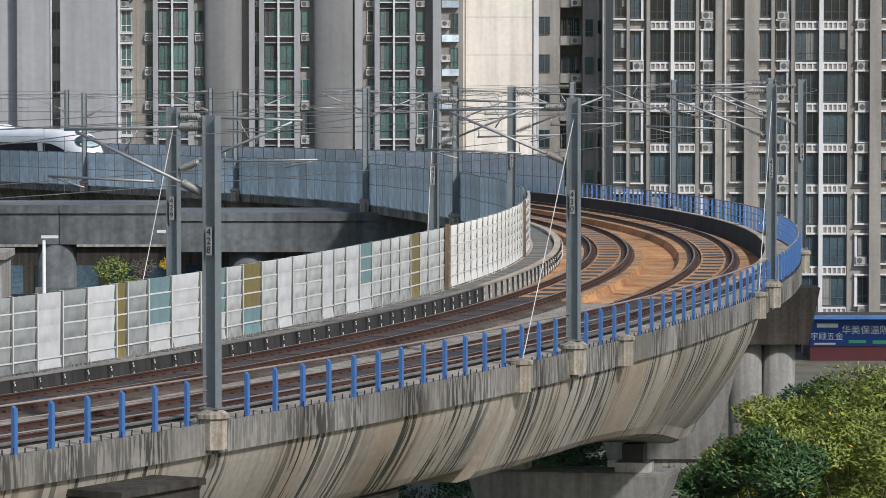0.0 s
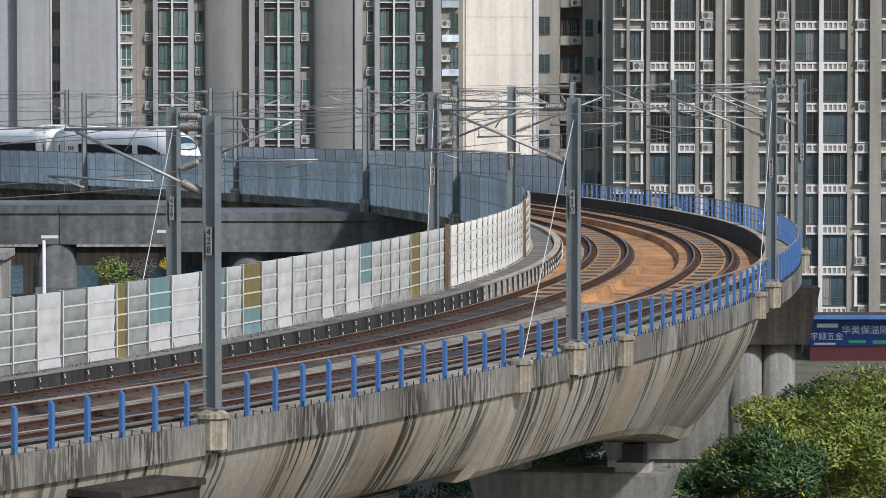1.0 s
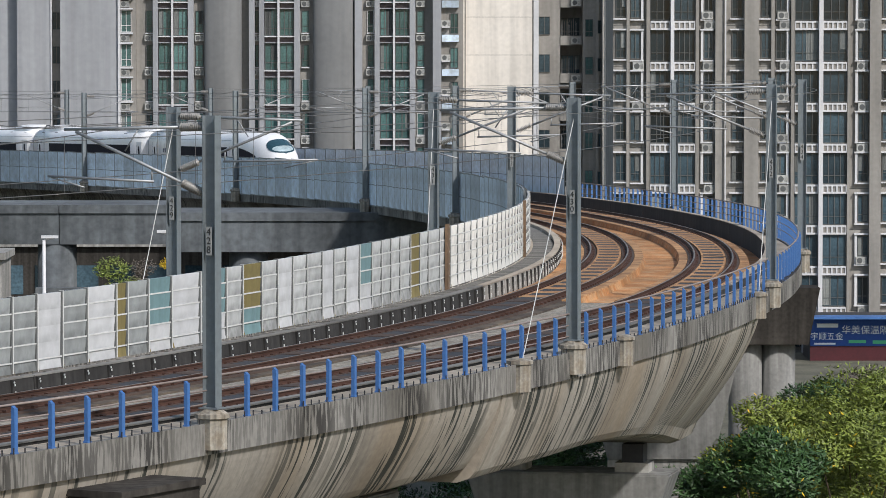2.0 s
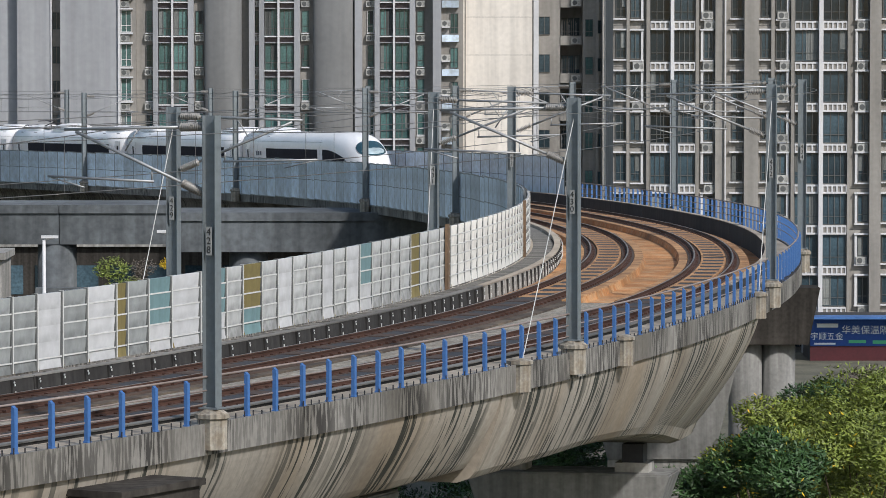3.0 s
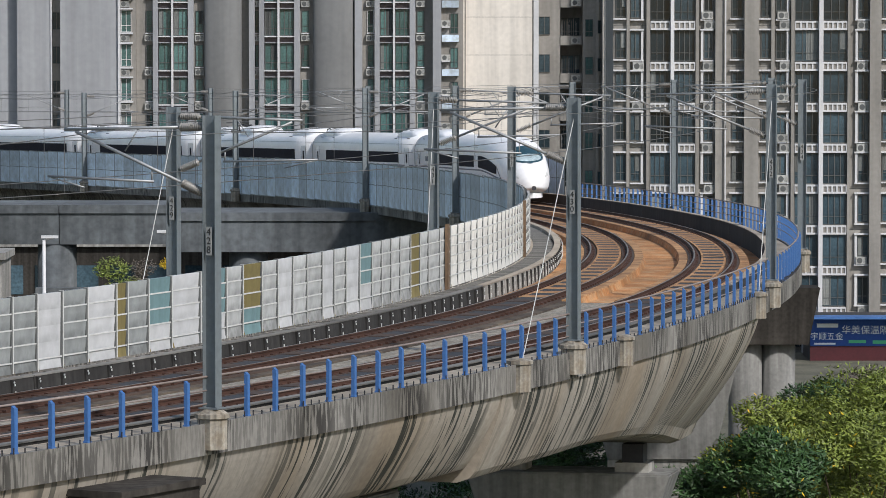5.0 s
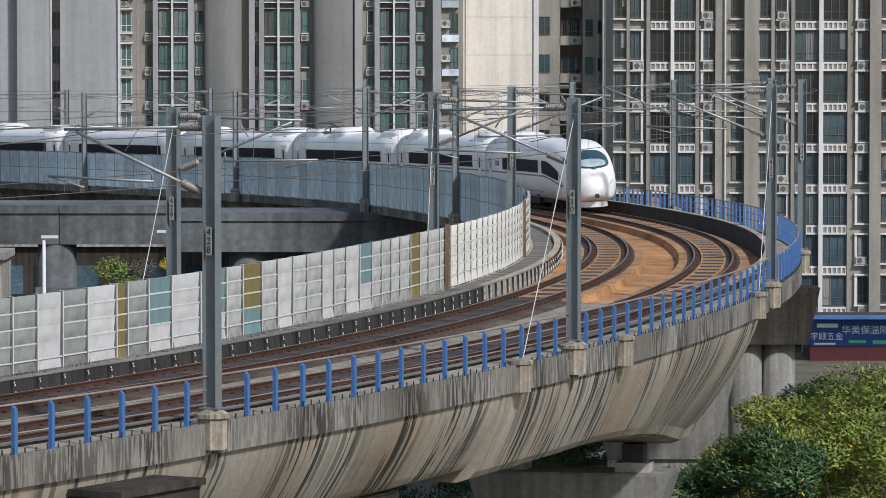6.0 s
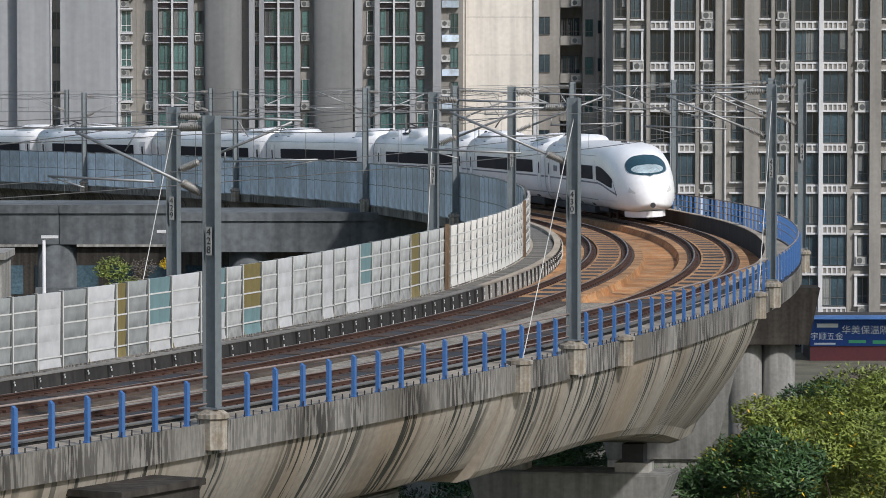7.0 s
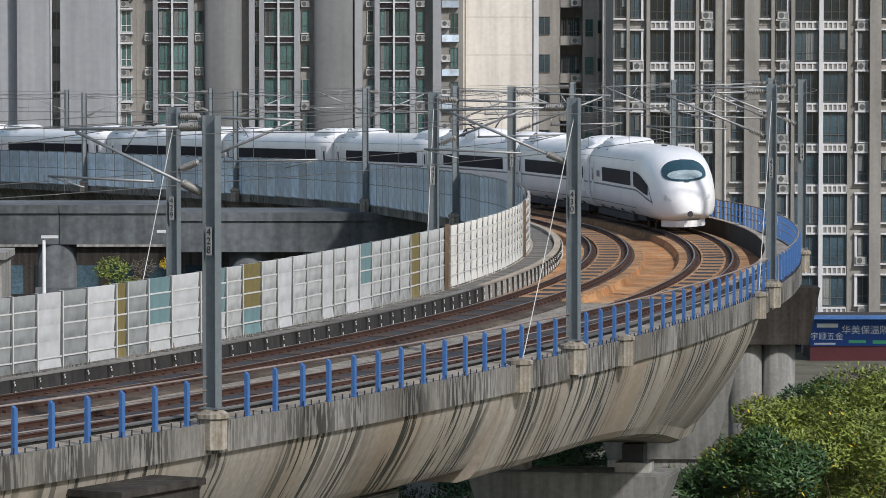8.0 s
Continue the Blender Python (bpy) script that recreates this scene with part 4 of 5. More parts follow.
def window_frame_mesh(w, h, cols, rail):
    def build():
        bm = bmesh.new()
        t = 0.045
        xs, xb = [0, t], [True]
        for i in range(1, cols):
            xs += [w * i / cols - 0.025, w * i / cols + 0.025]
            xb += [False, True]
        xs += [w - t, w]
        xb += [False, True]
        zs, zb = [0, t], [True]
        if rail:
            zs += [h * rail - 0.025, h * rail + 0.025]
            zb += [False, True]
        zs += [h - t, h]
        zb += [False, True]
        frame_grid(bm, xs, zs, lambda i, j: xb[i] or zb[j], -0.06, 0.03)
        return bm
    return build


def pane_mesh(w, h):
    def build():
        bm = bmesh.new()
        box(bm, 0.02, w - 0.02, 0.0, 0.02, 0.02, h - 0.02)
        return bm
    return build


def curtain_mesh(w, h):
    def build():
        bm = bmesh.new()
        n = 10
        a = [bm.verts.new((w * i / n, 0.02 * (i % 2), 0)) for i in range(n + 1)]
        b = [bm.verts.new((w * i / n, 0.02 * (i % 2), h)) for i in range(n + 1)]
        for i in range(n):
            bm.faces.new([a[i], a[i + 1], b[i + 1], b[i]])
        return bm
    return build


def put_window(tower, x0, x1, z0, z1, y, glass, cols=2, rail=0.3, frame_mat=None):
    w, h = round(x1 - x0, 2), round(z1 - z0, 2)
    fm = frame_mat or FRAMEMAT
    f = piece("window", cached(("f", w, h, cols, rail, fm.name), window_frame_mesh(w, h, cols, rail), fm), tower, pose(x0, y, z0))
    piece("pane", cached(("p", w, h, glass.name), pane_mesh(w, h), glass), f, pose(0, 0.0, 0))
    if rng.random() < 0.3:
        cw, ch = round(w * rng.choice((0.25, 0.35, 0.5)), 2), round(h * rng.choice((0.6, 0.95)), 2)
        piece("curtain", cached(("c", cw, ch), curtain_mesh(cw, ch), CURTAIN), f, pose(rng.choice((0.04, w - cw - 0.04)), -0.035, h - ch - 0.03))
    return f


def ac_mesh():
    bm = bmesh.new()
    box(bm, -0.42, 0.42, -0.32, 0.0, 0, 0.58)
    lathe(bm, [(0.22, 0), (0.22, 0.012), (0.05, 0.014)], pose(-0.12, -0.32, 0.29, 90, 0, 0), 14, 1)
    for i in range(5):
        box(bm, 0.16, 0.38, -0.33, -0.318, 0.1 + i * 0.08, 0.13 + i * 0.08, 1)
    return bm


def put_ac(tower, x, y, z):
    piece("air_conditioner", cached("ac", ac_mesh, [ACMAT, FRAMEMAT]), tower, pose(x, y, z))


def slab(tower, name, x0, x1, y0, y1, z0, z1, mat, label=""):
    bm = bmesh.new()
    box(bm, x0, x1, y0, y1, z0, z1)
    return part(name, bm, mat, tower, label)


Z0, ZT = -16.0, 42.0
rng = random.Random(11)

# tower group behind the train's straight
tower = empty("apartment_tower", label="grey rendered apartment tower with narrow window slot", category="apartment building", group="apartment towers behind the viaduct")
FL = 400.0
slab(tower, "wall", -45.51, -39.71, FL + 1.2, FL + 14, Z0, ZT, WALLGREY)
slab(tower, "wall", -39.66, -36.45, FL, FL + 14, Z0, ZT, WALLGREY)
slab(tower, "recess_wall", -36.45, -35.61, FL + 0.8, FL + 14, Z0, ZT, WALLBROWN)
slab(tower, "wall", -35.61, -30.23, FL - 0.4, FL + 14, Z0, ZT, WALLGREY)
slab(tower, "drain_pipe", -36.53, -36.42, FL - 0.12, FL - 0.01, Z0, ZT, TRIMWHITE)
slab(tower, "bay_edge", -30.23, -30.02, FL - 0.6, FL + 8, Z0, ZT, TRIMWHITE, "white painted bay edge")
slab(tower, "wall", -30.02, -28.60, FL + 0.15, FL + 14, Z0, ZT, WALLBROWN)
for j in range(-6, 10):
    zb = 8.27 + 3.187 * j
    put_window(tower, -36.40, -35.71, zb + 0.6, zb + 2.2, FL + 0.76, GLASSDARK, 2, 0)
    put_window(tower, -29.97, -29.02, zb + 0.35, zb + 2.4, FL + 0.1, GLASSGREEN, 2, 0.3, TRIMWHITE)
    slab(tower, "sill", -30.02, -28.86, FL - 0.35, FL + 0.14, zb + 0.15, zb + 0.32, TRIMWHITE)
    slab(tower, "sill", -30.02, -28.86, FL - 0.35, FL + 0.14, zb + 2.45, zb + 2.6, TRIMWHITE)
    put_ac(tower, -29.60, FL + 0.1, zb - 0.52)

tower = empty("apartment_tower", label="grey apartment tower with green glazed bays and rounded piers", category="apartment building", group="apartment towers behind the viaduct")
slab(tower, "wall", -28.60, 1.90, FL + 1.0, FL + 16, Z0, ZT, WALLBROWN)
for cx, rr in ((-20.49, 1.74), (-10.22, 1.86)):
    bm = bmesh.new()
    prof = [(cx - rr, FL + 0.99)] + [(cx + rr * math.cos(math.pi - a), FL + 0.35 - 1.0 * math.sin(a)) for a in [math.pi * i / 22 for i in range(23)]] + [(cx + rr, FL + 0.99)]
    lo = [bm.verts.new((x, y, Z0)) for x, y in prof]
    hi = [bm.verts.new((x, y, ZT)) for x, y in prof]
    for i in range(len(prof) - 1):
        bm.faces.new([lo[i], lo[i + 1], hi[i + 1], hi[i]]).smooth = True
    bm.faces.new(hi)
    part("rounded_pier", bm, ROUNDMAT, tower, "smooth rounded grey pier")
for c in (-25.23, -15.33, -4.58):
    k = 1 / 18.986
    slab(tower, "pilaster", c - 34 * k, c - 25 * k, FL + 0.1, FL + 0.99, Z0, ZT, WALLGREY)
    slab(tower, "pilaster", c + 28 * k, c + 38 * k, FL + 0.1, FL + 0.99, Z0, ZT, WALLGREY)
    slab(tower, "mullion_post", c - 1.5 * k, c + 2 * k, FL - 0.05, FL + 0.9, Z0, ZT, TRIMWHITE, "white vertical post")
    for j in range(-6, 10):
        zb = 8.27 + 3.187 * j
        for x0, x1 in ((c - 24 * k, c - 2 * k), (c + 2.6 * k, c + 27 * k)):
            put_window(tower, x0, x1, zb, zb + 2.5, FL + 0.45, GLASSGREEN, 2 + (rng.random() < 0.4), 0.28)
            slab(tower, "spandrel", x0, x1, FL + 0.55, FL + 0.99, zb - 0.62, zb - 0.08, SHADEMAT)
        slab(tower, "sill", c - 25 * k, c + 28 * k, FL + 0.1, FL + 0.98, zb - 0.12, zb - 0.01, TRIMWHITE)
        slab(tower, "sill", c - 25 * k, c + 28 * k, FL + 0.2, FL + 0.98, zb + 2.51, zb + 2.60, WALLGREY)
        for x0, x1 in ((c - 47 * k, c - 36 * k), (c + 41 * k, c + 54 * k)):
            put_window(tower, x0, x1, zb + 0.3, zb + 2.35, FL + 0.93, GLASSGREEN, 1, 0.3, TRIMWHITE if rng.random() < 0.3 else None)
            slab(tower, "sill", x0 - 0.05, x1 + 0.05, FL + 0.7, FL + 0.99, zb + 0.17, zb + 0.28, TRIMWHITE)
            if rng.random() < 0.8:
                put_ac(tower, (x0 + x1) / 2, FL + 0.98, zb - 0.50)
            if rng.random() < 0.07:
                put_ac(tower, c + 20 * k, FL + 0.5, zb - 0.4)
slab(tower, "pilaster", -18.07, -17.54, FL + 0.0, FL + 0.99, Z0, ZT, WALLGREY)
slab(tower, "pilaster", -8.22, -7.53, FL + 0.0, FL + 0.99, Z0, ZT, WALLGREY)
slab(tower, "pilaster", -0.95, -0.16, FL - 0.3, FL + 0.99, Z0, ZT, WALLGREY)
for j in range(-6, 10):
    zb = 8.27 + 3.187 * j + 0.2
    put_window(tower, 0.68, 1.42, zb, zb + 1.9, FL + 0.93, GLASSGREEN, 2, 0.3)
    slab(tower, "balcony_band", -0.11, 1.47, FL + 0.5, FL + 0.99, zb - 0.75, zb - 0.1, PANELBLUE)
    slab(tower, "sill", -0.11, 0.63, FL + 0.3, FL + 0.98, zb + 0.55, zb + 0.65, TRIMWHITE)
    put_ac(tower, 0.26, FL + 0.9, zb + 0.66)

# cream end wall
FD = 403.0
tower = empty("apartment_block", label="cream-painted blank end wall of an apartment block", category="apartment building", group="apartment towers behind the viaduct")
slab(tower, "wall", 2.12, 8.38, FD, FD + 16, Z0, ZT, WALLWHITE, "stained cream end wall")
slab(tower, "corner_strip", 1.75, 2.02, FD - 0.1, FD + 16, Z0, ZT, WALLWHITE)
slab(tower, "corner_strip", 8.49, 8.97, FD - 0.1, FD + 16, Z0, ZT, TRIMWHITE)
slab(tower, "joint", 2.02, 2.12, FD + 0.15, FD + 1, Z0, ZT, FRAMEMAT)
slab(tower, "joint", 8.38, 8.49, FD + 0.15, FD + 1, Z0, ZT, FRAMEMAT)
for j in range(-6, 10):
    zz = 6.45 + 3.555 * j
    slab(tower, "joint_line", 2.15, 8.36, FD - 0.004, FD + 0.1, zz, zz + 0.045, WALLBROWN)

tower = empty("apartment_tower", label="taupe apartment tower with recessed balconies in shade", category="apartment building", group="apartment towers behind the viaduct")
slab(tower, "wall", 8.97, 11.04, FD + 2.0, FD + 16, Z0, ZT, WALLBROWN)
slab(tower, "recess_wall", 11.04, 13.16, FD + 4.2, FD + 16, Z0, ZT, WALLBROWN)
slab(tower, "wall", 13.16, 14.96, FD + 1.4, FD + 16, Z0, ZT, WALLBROWN)
slab(tower, "pilaster", 14.38, 14.65, FD + 1.0, FD + 1.39, Z0, ZT, WALLBROWN)
slab(tower, "pilaster", 14.96, 15.23, FD - 2.0, FD + 16, Z0, ZT, WALLWHITE)
slab(tower, "pilaster", 15.31, 15.97, FD - 2.4, FD + 16, Z0, ZT, WALLWHITE)
for j in range(-6, 10):
    zb = 8.38 + 3.555 * j
    put_window(tower, 9.02, 10.08, zb, zb + 1.7, FD + 1.95, GLASSDARK, 2, 0)
    put_window(tower, 13.37, 14.12, zb - 0.2, zb + 1.45, FD + 1.35, GLASSGREEN, 2, 0.3)
    put_window(tower, 14.54, 14.86, zb + 0.1, zb + 1.35, FD + 0.96, GLASSDARK, 1, 0)
    slab(tower, "balcony_floor", 11.06, 13.13, FD + 2.0, FD + 4.19, zb - 0.95, zb - 0.75, WALLBROWN)
    slab(tower, "balcony_front", 11.06, 13.13, FD + 1.9, FD + 2.05, zb - 1.0, zb - 0.1, WALLBROWN)
    put_window(tower, 11.20, 12.95, zb - 0.6, zb + 1.6, FD + 4.1, GLASSDARK, 3, 0.4)
    put_ac(tower, 12.52, FD + 1.9, zb - 0.85)
    for q in range(7):
        slab(tower, "bar", 11.20 + q * 0.22, 11.20 + q * 0.22 + 0.03, FD + 1.95, FD + 1.98, zb - 0.09, zb + 1.3, TRIMWHITE if q % 3 == 0 else FRAMEMAT)

# tower behind the curve
FE = 330.0
tower = empty("apartment_tower", label="taupe apartment tower with white lattice bands under wide windows", category="apartment building", group="apartment towers behind the viaduct")
slab(tower, "wall", 13.12, 37.20, FE + 0.75, FE + 16, Z0, ZT, WALLBROWN)
H3 = 3.147


def lattice_mesh(w):
    def build():
        bm = bmesh.new()
        n = max(2, int(round(w / 0.4)))
        xs, xb = [0, 0.06], [True]
        for i in range(1, n):
            xs += [w * i / n - 0.06, w * i / n + 0.06]
            xb += [False, True]
        xs += [w - 0.06, w]
        xb += [False, True]
        frame_grid(bm, xs, [0, 0.14, 0.56, 0.70], lambda i, j: xb[i] or j != 1, -0.12, 0.3)
        box(bm, 0.061, w - 0.061, -0.03, 0.29, 0.141, 0.559, 1)
        return bm
    return build


def lattice(x0, x1, z):
    w = round(x1 - x0, 2)
    piece("lattice_band", cached(("lat", w), lattice_mesh(w), [TRIMWHITE, WALLBROWN]), tower, pose(x0, FE + 0.35, z))


for x0, x1, d, mt in ((14.12, 14.36, 0.4, WALLBROWN), (15.64, 15.90, 0.1, WALLBROWN), (19.42, 19.68, 0.1, WALLBROWN), (20.94, 21.68, 0.0, WALLBROWN), (23.16, 24.25, -0.3, WALLBROWN), (25.25, 25.51, 0.4, WALLBROWN), (26.77, 27.03, 0.1, WALLBROWN), (31.11, 31.29, 0.1, WALLBROWN), (32.81, 33.68, -0.3, WALLBROWN)):
    slab(tower, "pilaster", x0, x1, FE + d * 0.6 + 0.15, FE + 0.74, Z0, ZT, mt)
for x0, x1 in ((17.49, 17.75), (28.90, 29.22)):
    slab(tower, "white_post", x0, x1, FE - 0.05, FE + 0.74, Z0, ZT, TRIMWHITE, "white painted vertical post")
slab(tower, "drain_pipe", 21.66, 21.75, FE - 0.1, FE - 0.01, Z0, ZT, TRIMWHITE)
for j in range(-7, 10):
    zt = 8.83 + H3 * j
    zb = zt - 2.4
    for x0, x1 in ((15.95, 17.47), (17.77, 19.38), (27.07, 28.87), (29.24, 31.07)):
        put_window(tower, x0, x1, zb, zt - 0.02, FE + 0.5, GLASSDARK, 3 + (rng.random() < 0.35), 0.27)
        lattice(x0, x1, zt)
    for x0, x1 in ((13.30, 14.08), (22.25, 23.07), (24.51, 25.20), (33.86, 34.80)):
        put_window(tower, x0, x1, zb + 0.25, zt - 0.1, FE + 0.70, GLASSDARK, 2, 0.3)
        slab(tower, "sill", x0 - 0.2, x1 + 0.1, FE + 0.45, FE + 0.74, zb + 0.05, zb + 0.16, TRIMWHITE)
        slab(tower, "sill", x0 - 0.2, x1 + 0.1, FE + 0.45, FE + 0.74, zt - 0.02, zt + 0.10, TRIMWHITE)
    for x0, x1, px in ((14.43, 15.17, 15.23), (20.08, 20.77, 19.84), (25.64, 26.38, 26.44), (31.98, 32.76, 31.74)):
        put_window(tower, x0, x1, zb + 0.2, zt - 0.15, FE + 0.68, GLASSDARK, 2, 0.28)
        slab(tower, "post", px, px + 0.19, FE + 0.5, FE + 0.74, zb + 0.1, zt - 0.05, TRIMWHITE)
        a, b = min(x0, px) - 0.05, max(x1, px + 0.19) + 0.05
        slab(tower, "sill", a, b, FE + 0.4, FE + 0.74, zb - 0.02, zb + 0.09, TRIMWHITE)
        slab(tower, "sill", a, b, FE + 0.4, FE + 0.74, zt - 0.04, zt + 0.08, TRIMWHITE)
        if rng.random() < 0.85:
            put_ac(tower, a + 0.55 + rng.random() * 0.2, FE + 0.73, zt + 0.08)
        if rng.random() < 0.4:
            put_ac(tower, a + 0.55, FE + 0.66, zb + 0.09)
    slab(tower, "floor_joint", 13.14, 33.72, FE + 0.735, FE + 0.85, zt + 0.35, zt + 0.39, FRAMEMAT)
slab(tower, "podium", 27.64, 37.20, FE - 0.5, FE + 1.0, -16.0, -13.3, WALLGREY)

# ---- lower viaduct inside the curve ----
lower = empty("lower_viaduct", label="grey concrete road viaduct passing under the railway", category="viaduct", kind="structure")
FV = 252.0
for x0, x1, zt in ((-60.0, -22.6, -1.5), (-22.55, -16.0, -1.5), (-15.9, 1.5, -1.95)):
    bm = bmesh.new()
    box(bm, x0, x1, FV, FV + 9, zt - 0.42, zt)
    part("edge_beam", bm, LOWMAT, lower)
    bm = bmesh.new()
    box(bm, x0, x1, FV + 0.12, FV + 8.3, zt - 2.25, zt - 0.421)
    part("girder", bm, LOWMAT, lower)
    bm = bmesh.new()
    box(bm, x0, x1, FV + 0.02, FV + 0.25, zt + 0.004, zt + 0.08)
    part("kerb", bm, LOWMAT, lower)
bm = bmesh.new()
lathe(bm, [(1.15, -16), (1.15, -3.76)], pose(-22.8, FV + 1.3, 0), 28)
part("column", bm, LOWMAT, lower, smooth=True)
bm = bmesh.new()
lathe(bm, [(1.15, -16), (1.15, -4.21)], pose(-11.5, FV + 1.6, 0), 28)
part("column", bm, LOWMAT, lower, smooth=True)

shed = empty("pump_house", pose(-26.0, 240, -15.4), "grey concrete service block beside the viaduct pier", "service building")
bm = bmesh.new()
box(bm, -3.0, 1.3, 0, 5, -0.6, 11.4)
part("wall", bm, CONCRETE, shed)
bm = bmesh.new()
box(bm, -3.2, 1.5, -0.3, 5.3, 11.402, 11.8)
part("roof", bm, CONCRETE, shed)
bm = bmesh.new()
box(bm, -2.6, 0.6, -0.03, 0.05, 10.2, 11.1)
part("louvre", bm, FRAMEMAT, shed, "dark louvred opening")


def street_lamp(x, y, z, h, arm):
    lamp = empty("street_lamp", pose(x, y, z), "white street lamp with a flat head", "street lamp", "street lamps under the viaduct")
    bm = bmesh.new()
    tube(bm, (0, 0, 0), (0, 0, h), 0.11, 10, 0.09)
    part("pole", bm, TRIMWHITE, lamp, smooth=True)
    bm = bmesh.new()
    tube(bm, (0, 0, h), (arm * 0.7, 0, h + 0.12), 0.05, 8)
    part("arm", bm, TRIMWHITE, lamp)
    bm = bmesh.new()
    box(bm, min(-arm * 0.2, arm * 1.1), max(-arm * 0.2, arm * 1.1), -0.16, 0.16, h + 0.1, h + 0.24)
    part("head", bm, TRIMWHITE, lamp)


street_lamp(-21.6, 232.0, -16, 13.5, 0.7)
street_lamp(-15.0, 234.0, -16, 13.7, -0.55)


# ---- piers ----
def pier(s, half, top, label, outer=0.0, col=2.1):
    p = empty("pier", frame_at(s, O_C + outer, 0), label, "bridge pier", "piers of the viaduct")
    zl = -16 - float(np.interp(s, _S, _Z))
    bm = bmesh.new()
    prof = [(-half, top), (half, top), (half * 0.96, top - 0.35), (col, top - 3.6), (-col, top - 3.6), (-half * 0.96, top - 0.35)]
    a = [bm.verts.new((x, -1.1, z)) for x, z in prof]
    b = [bm.verts.new((x, 1.1, z)) for x, z in prof]
    for i in range(6):
        bm.faces.new([a[i], a[(i + 1) % 6], b[(i + 1) % 6], b[i]])
    bm.faces.new(a[::-1])
    bm.faces.new(b)
    bmesh.ops.recalc_face_normals(bm, faces=bm.faces)
    bmesh.ops.bevel(bm, geom=[e for e in bm.edges], offset=0.06, segments=2, affect="EDGES")
    part("cap", bm, PIERMAT, p, "stained concrete pier cap")
    bm = bmesh.new()
    box(bm, -col, col, -0.95, 0.95, zl, top - 3.6)
    part("shaft", bm, CONCRETE, p)
    for x in (-half * 0.6, half * 0.6):
        bm = bmesh.new()
        box(bm, x - 0.55, x + 0.55, -0.5, 0.5, top + 0.002, top + 0.3)
        pl = part("plinth", bm, CONCRETE, p)
        bm = bmesh.new()
        box(bm, x - 0.35, x + 0.35, -0.35, 0.35, top + 0.302, -girder_depth(s - 0.5) - 0.01)
        part("bearing", bm, TRAINDARK, pl, "dark bridge bearing")
    return p


for s, half in ((126, 2.6), (97.2, 2.6), (69.6, 3.35), (36, 3.0), (6, 3.0), (-24, 3.0), (-54, 3.0), (-174, 3.0)):
    pier(s, half, {69.6: -5.42, 36: -4.6}.get(s, -girder_depth(s) - 0.48), "flared concrete pier under the box girder")

side_pier = empty("side_pier", pose(15.7, 205.0, -16), "concrete side pier with cap beam on round columns", "bridge pier")
bm = bmesh.new()
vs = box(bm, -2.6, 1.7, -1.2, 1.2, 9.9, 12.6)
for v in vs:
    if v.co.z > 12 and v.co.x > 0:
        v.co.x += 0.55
# The cap's shade is carried by its dark base colour.
part("cap", bm, DARKCONC, side_pier, "stained concrete cap beam, its shade put into the colour")
for x in (-1.2, 0.35):
    bm = bmesh.new()
    lathe(bm, [(0.82, 0), (0.82, 9.898)], pose(x, 0, 0), 28)
    part("column", bm, PIERMAT, side_pier, smooth=True)

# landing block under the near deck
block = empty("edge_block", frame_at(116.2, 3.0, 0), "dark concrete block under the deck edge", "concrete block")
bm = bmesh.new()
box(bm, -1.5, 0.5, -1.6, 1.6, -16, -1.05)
part("body", bm, DARKCONC, block)
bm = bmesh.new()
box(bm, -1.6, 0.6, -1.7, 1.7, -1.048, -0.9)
part("cover", bm, DARKCONC, block)

# ---- shop front ----
SIGNBLUE = material("blue_shop_sign", (0.022, 0.08, 0.33), 0.8, vary=0.15)
# Red kept very dark: the shade below the sign is in this colour.
REDMAT = material("red_shutter", (0.07, 0.012, 0.018), 0.8, vary=0.25)
SHOPTEXT = material("pale_sign_lettering", (0.80, 0.88, 0.95), 0.6, vary=0.05, bump=0)
GREENTEXT = material("green_sign_lettering", (0.08, 0.5, 0.25), 0.6, vary=0.05, bump=0)
shop = empty("shop_front", pose(29.9, 322.0, -15.45), "shop front with a blue sign over dark doorways", "shop")
bm = bmesh.new()
box(bm, -2.3, 9, 0, 6, -0.55, 2.7)
part("wall", bm, TRAINDARK, shop)
bm = bmesh.new()
box(bm, -2.4, 9, -2.2, 0.2, 2.702, 2.86)
part("canopy", bm, BLUE, shop, "blue canopy edge")
bm = bmesh.new()
box(bm, -2.3, 9, -0.2, -0.02, 0.55, 2.68)
sign = part("sign_board", bm, SIGNBLUE, shop, "blue sign board with pale lettering")
bm = bmesh.new()
box(bm, -2.3, 9, -0.22, -0.02, -0.55, 0.52)
part("shutter", bm, REDMAT, shop, "dark red shutter strip")
for text, x, z, size, mt in (("\u5b87\u987a\u4e94\u91d1", -1.05, 1.25, 0.62, SHOPTEXT), ("\u534e\u7f8e\u4fdd\u6e29\u9694\u70ed", 2.2, 1.72, 0.72, SHOPTEXT)):
    digits(text, size, mt, sign, pose(x, -0.215, z, 90, 0, 0))
for x0, x1, z0, z1, mt in ((-1.8, -0.2, 1.95, 2.25, SHOPTEXT), (-2.0, -0.4, 0.66, 0.8, SHOPTEXT), (0.6, 1.9, 0.78, 1.0, GREENTEXT), (2.4, 4.2, 0.72, 0.98, GREENTEXT)):
    bm = bmesh.new()
    box(bm, x0, x1, -0.215, -0.2, z0, z1)
    part("lettering_bar", bm, mt, sign)

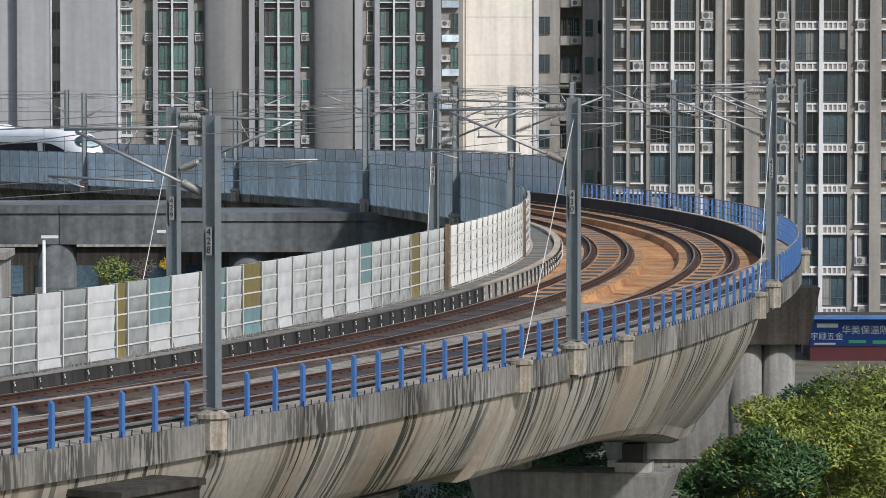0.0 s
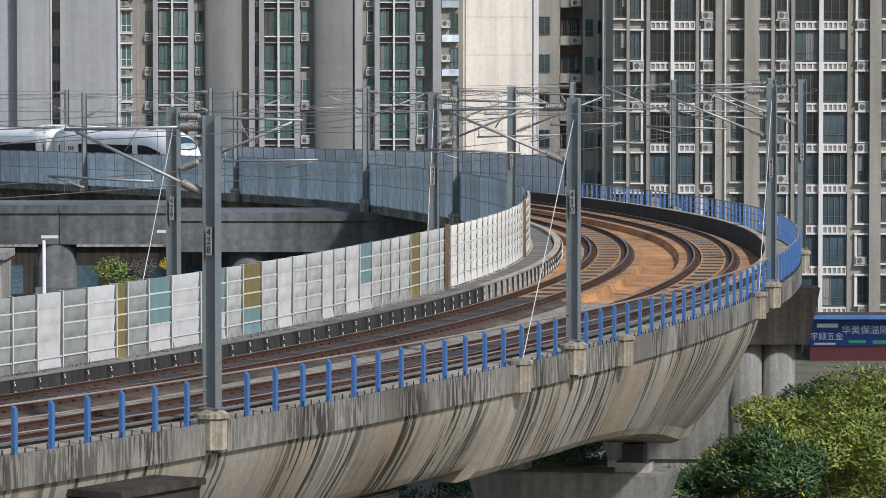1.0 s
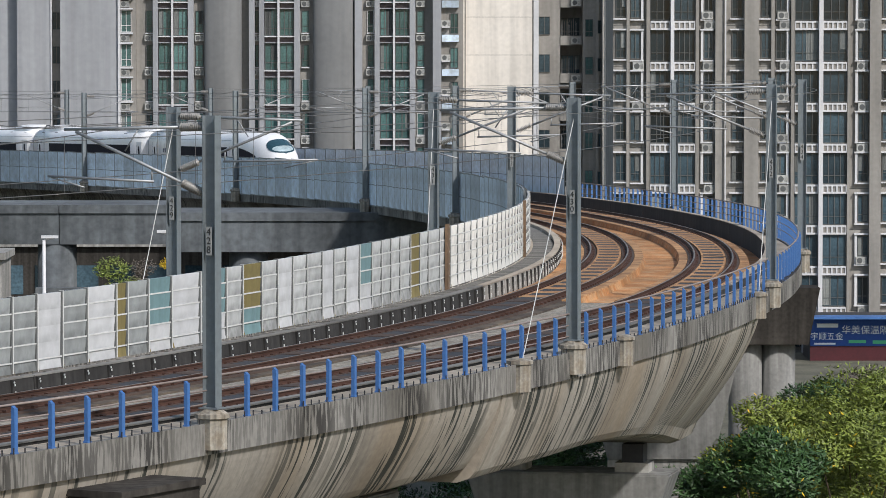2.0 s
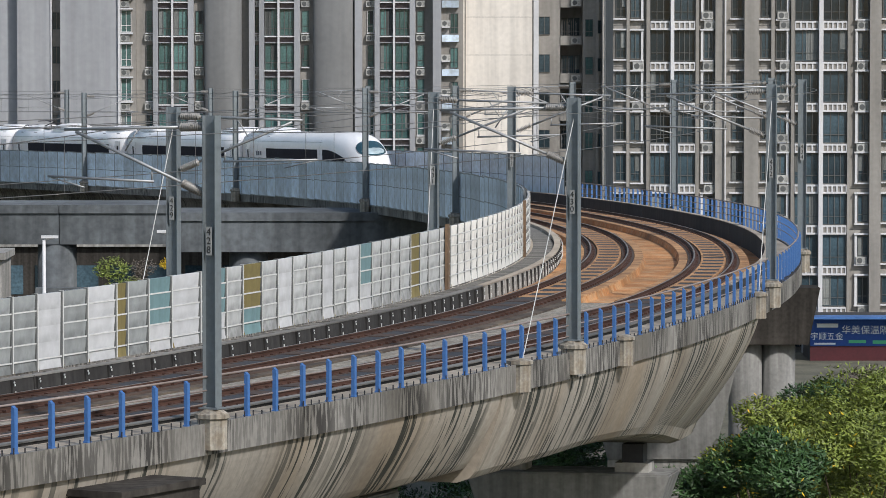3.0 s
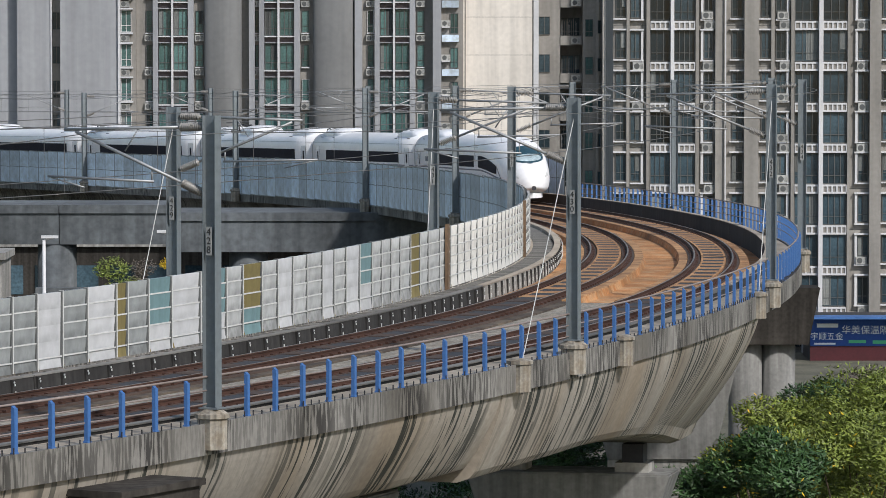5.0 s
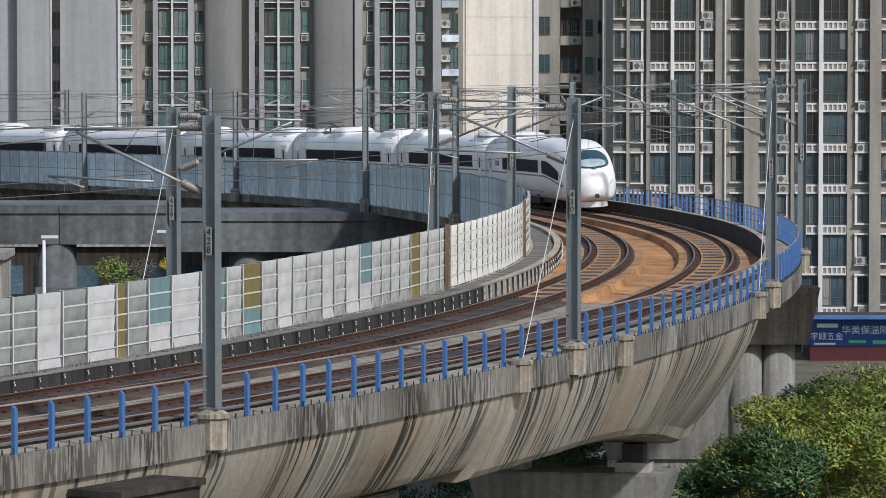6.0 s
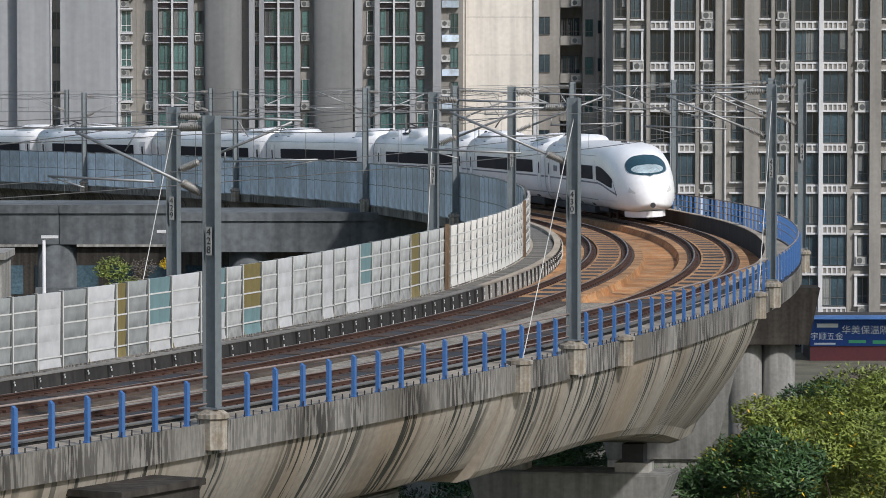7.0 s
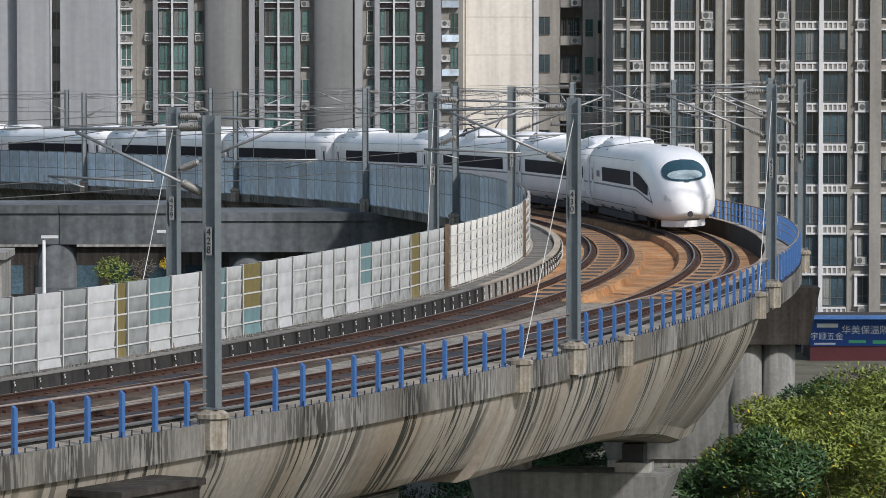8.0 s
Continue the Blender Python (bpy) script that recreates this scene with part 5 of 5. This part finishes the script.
# ---- trees ----
LEAF = material("olive_leaves", (0.185, 0.235, 0.042), 0.6, vary=0.35, island=0.5, bump=0)
LEAFDARK = material("dark_green_leaves", (0.045, 0.10, 0.03), 0.55, vary=0.35, island=0.5, bump=0)
LEAFYEL = material("yellow_blossom", (0.62, 0.42, 0.02), 0.7, vary=0.2, island=0.3, bump=0)
LEAFBROWN = material("dry_twigs", (0.13, 0.11, 0.09), 0.8, vary=0.3, island=0.4, bump=0)
BARK = material("brown_bark", (0.10, 0.075, 0.055), 0.95, vary=0.3, scale=4)


def tree(x, y, base, top, radius, mat, seed, leaf=0.17, count=2600, bloom=0, name="tree", label="bushy green tree", flat=0.62):
    rg = random.Random(seed)
    t = empty(name, pose(x, y, base), label, "tree", "trees below the viaduct")
    h = top - base
    bm = bmesh.new()
    tube(bm, (0, 0, 0), (0.1, 0, h * 0.55), 0.16, 8, 0.09)
    lobes = []
    for i in range(9):
        a = rg.random() * math.tau
        r = radius * (0.25 + 0.55 * rg.random())
        c = Vector((math.cos(a) * r, math.sin(a) * r, h * (0.52 + 0.36 * rg.random())))
        lobes.append((c, radius * (0.32 + 0.26 * rg.random())))
        tube(bm, (0.05, 0, h * (0.3 + 0.2 * rg.random())), c, 0.06, 6, 0.02)
    part("trunk", bm, BARK, t)
    lobes.append((Vector((0, 0, h - radius * 0.42)), radius * 0.45))
    for nm, mt, n, sz in (("crown", mat, count, leaf),) + ((("blossom", LEAFYEL, bloom, leaf * 0.8),) if bloom else ()):
        verts, faces = [], []
        for k in range(n):
            c, r = rg.choice(lobes)
            d = Vector((rg.gauss(0, 1), rg.gauss(0, 1), rg.gauss(0, 1))).normalized()
            p = c + Vector((d.x, d.y, d.z * flat)) * r * (0.72 + 0.36 * rg.random() ** 1.5 if nm == "crown" else 1.08)
            u = Vector((rg.gauss(0, 1), rg.gauss(0, 1), rg.gauss(0, 0.6))).normalized()
            v = u.cross(d + Vector((0, 0, 0.8))).normalized()
            L, Wd = sz * (0.7 + 0.7 * rg.random()), sz * 0.32
            i = len(verts)
            verts += [p - u * L, p + v * Wd, p + u * L, p - v * Wd]
            faces.append((i, i + 1, i + 2, i + 3))
        me = bpy.data.meshes.new(nm)
        me.from_pydata(verts, [], faces)
        me.materials.append(mt)
        o = new(nm, me)
        o.parent = t
    return t


rg0 = random.Random(5)
TREES = [(2.5, 172, -6.6, 3.0, LEAFDARK, 0), (6.0, 176, -6.2, 3.2, LEAFDARK, 0), (-2.0, 172, -6.8, 3.0, LEAFDARK, 0), (9.6, 178, -6.6, 2.8, LEAFDARK, 0), (9.4, 150, -5.8, 2.6, LEAFDARK, 0), (11.0, 148, -4.5, 2.2, LEAFDARK, 140), (12.0, 160, -4.4, 2.6, LEAF, 200), (14.6, 150, -4.0, 2.8, LEAF, 120), (17.2, 165, -3.7, 3.2, LEAF, 10), (13.4, 140, -6.0, 2.4, LEAF, 160), (15.6, 138, -6.6, 2.6, LEAF, 10), (10.6, 138, -7.4, 2.4, LEAFDARK, 150), (12.4, 132, -7.6, 2.2, LEAF, 20), (14.8, 130, -8.0, 2.4, LEAF, 0), (8.4, 140, -7.6, 2.0, LEAFDARK, 0), (5.0, 150, -8.0, 2.6, LEAFDARK, 0), (2.0, 155, -8.6, 2.6, LEAFDARK, 0), (19.2, 190, -5.6, 3.0, LEAFBROWN, 0), (21.5, 185, -5.0, 3.0, LEAF, 0), (17.0, 190, -6.2, 2.4, LEAFDARK, 0), (16.2, 178, -6.0, 2.4, LEAF, 0), (19.0, 172, -5.0, 2.6, LEAF, 20), (14.0, 168, -5.2, 2.4, LEAF, 120), (-1.5, 150, -8.4, 2.4, LEAFDARK, 0)]
for i, (x, y, top, r, mt, bl) in enumerate(TREES):
    tree(x, y, -16, top, r, mt, 100 + i, 0.115, 14000, bl, "tree", "bushy tree with yellow blossom" if bl > 20 else "dense dark green tree" if mt is LEAFDARK else "bare twiggy brown tree" if mt is LEAFBROWN else "dense olive green tree")
tree(-19.0, 246, -16, -3.8, 2.4, LEAF, 300, 0.12, 6000, 0, "tree", "leafy green shrub in a planter")
tree(-17.2, 246, -16, -4.0, 1.8, LEAFBROWN, 301, 0.10, 4000, 0, "tree", "bare brown shrub in a planter")
tree(-15.7, 246, -16, -4.0, 1.3, LEAFYEL, 302, 0.10, 2500, 0, "tree", "small tree with ochre autumn leaves")
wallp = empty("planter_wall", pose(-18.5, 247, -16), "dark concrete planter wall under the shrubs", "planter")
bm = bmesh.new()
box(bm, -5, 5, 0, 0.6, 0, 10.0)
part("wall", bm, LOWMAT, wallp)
podium = empty("podium_building", pose(-20, 296, -16), "low grey podium building behind the road viaduct", "building")
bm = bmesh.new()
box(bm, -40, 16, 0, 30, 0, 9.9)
part("wall", bm, DARKCONC, podium)
bm = bmesh.new()
box(bm, -40.3, 16.3, -0.4, 30, 9.902, 10.3)
part("roof", bm, CONCRETE, podium)
for k in range(12):
    bm = bmesh.new()
    box(bm, -16 + k * 2.6, -14.2 + k * 2.6, -0.05, 0.05, 6.6, 8.6)
    part("window", bm, GLASSDARK, podium)

motions()
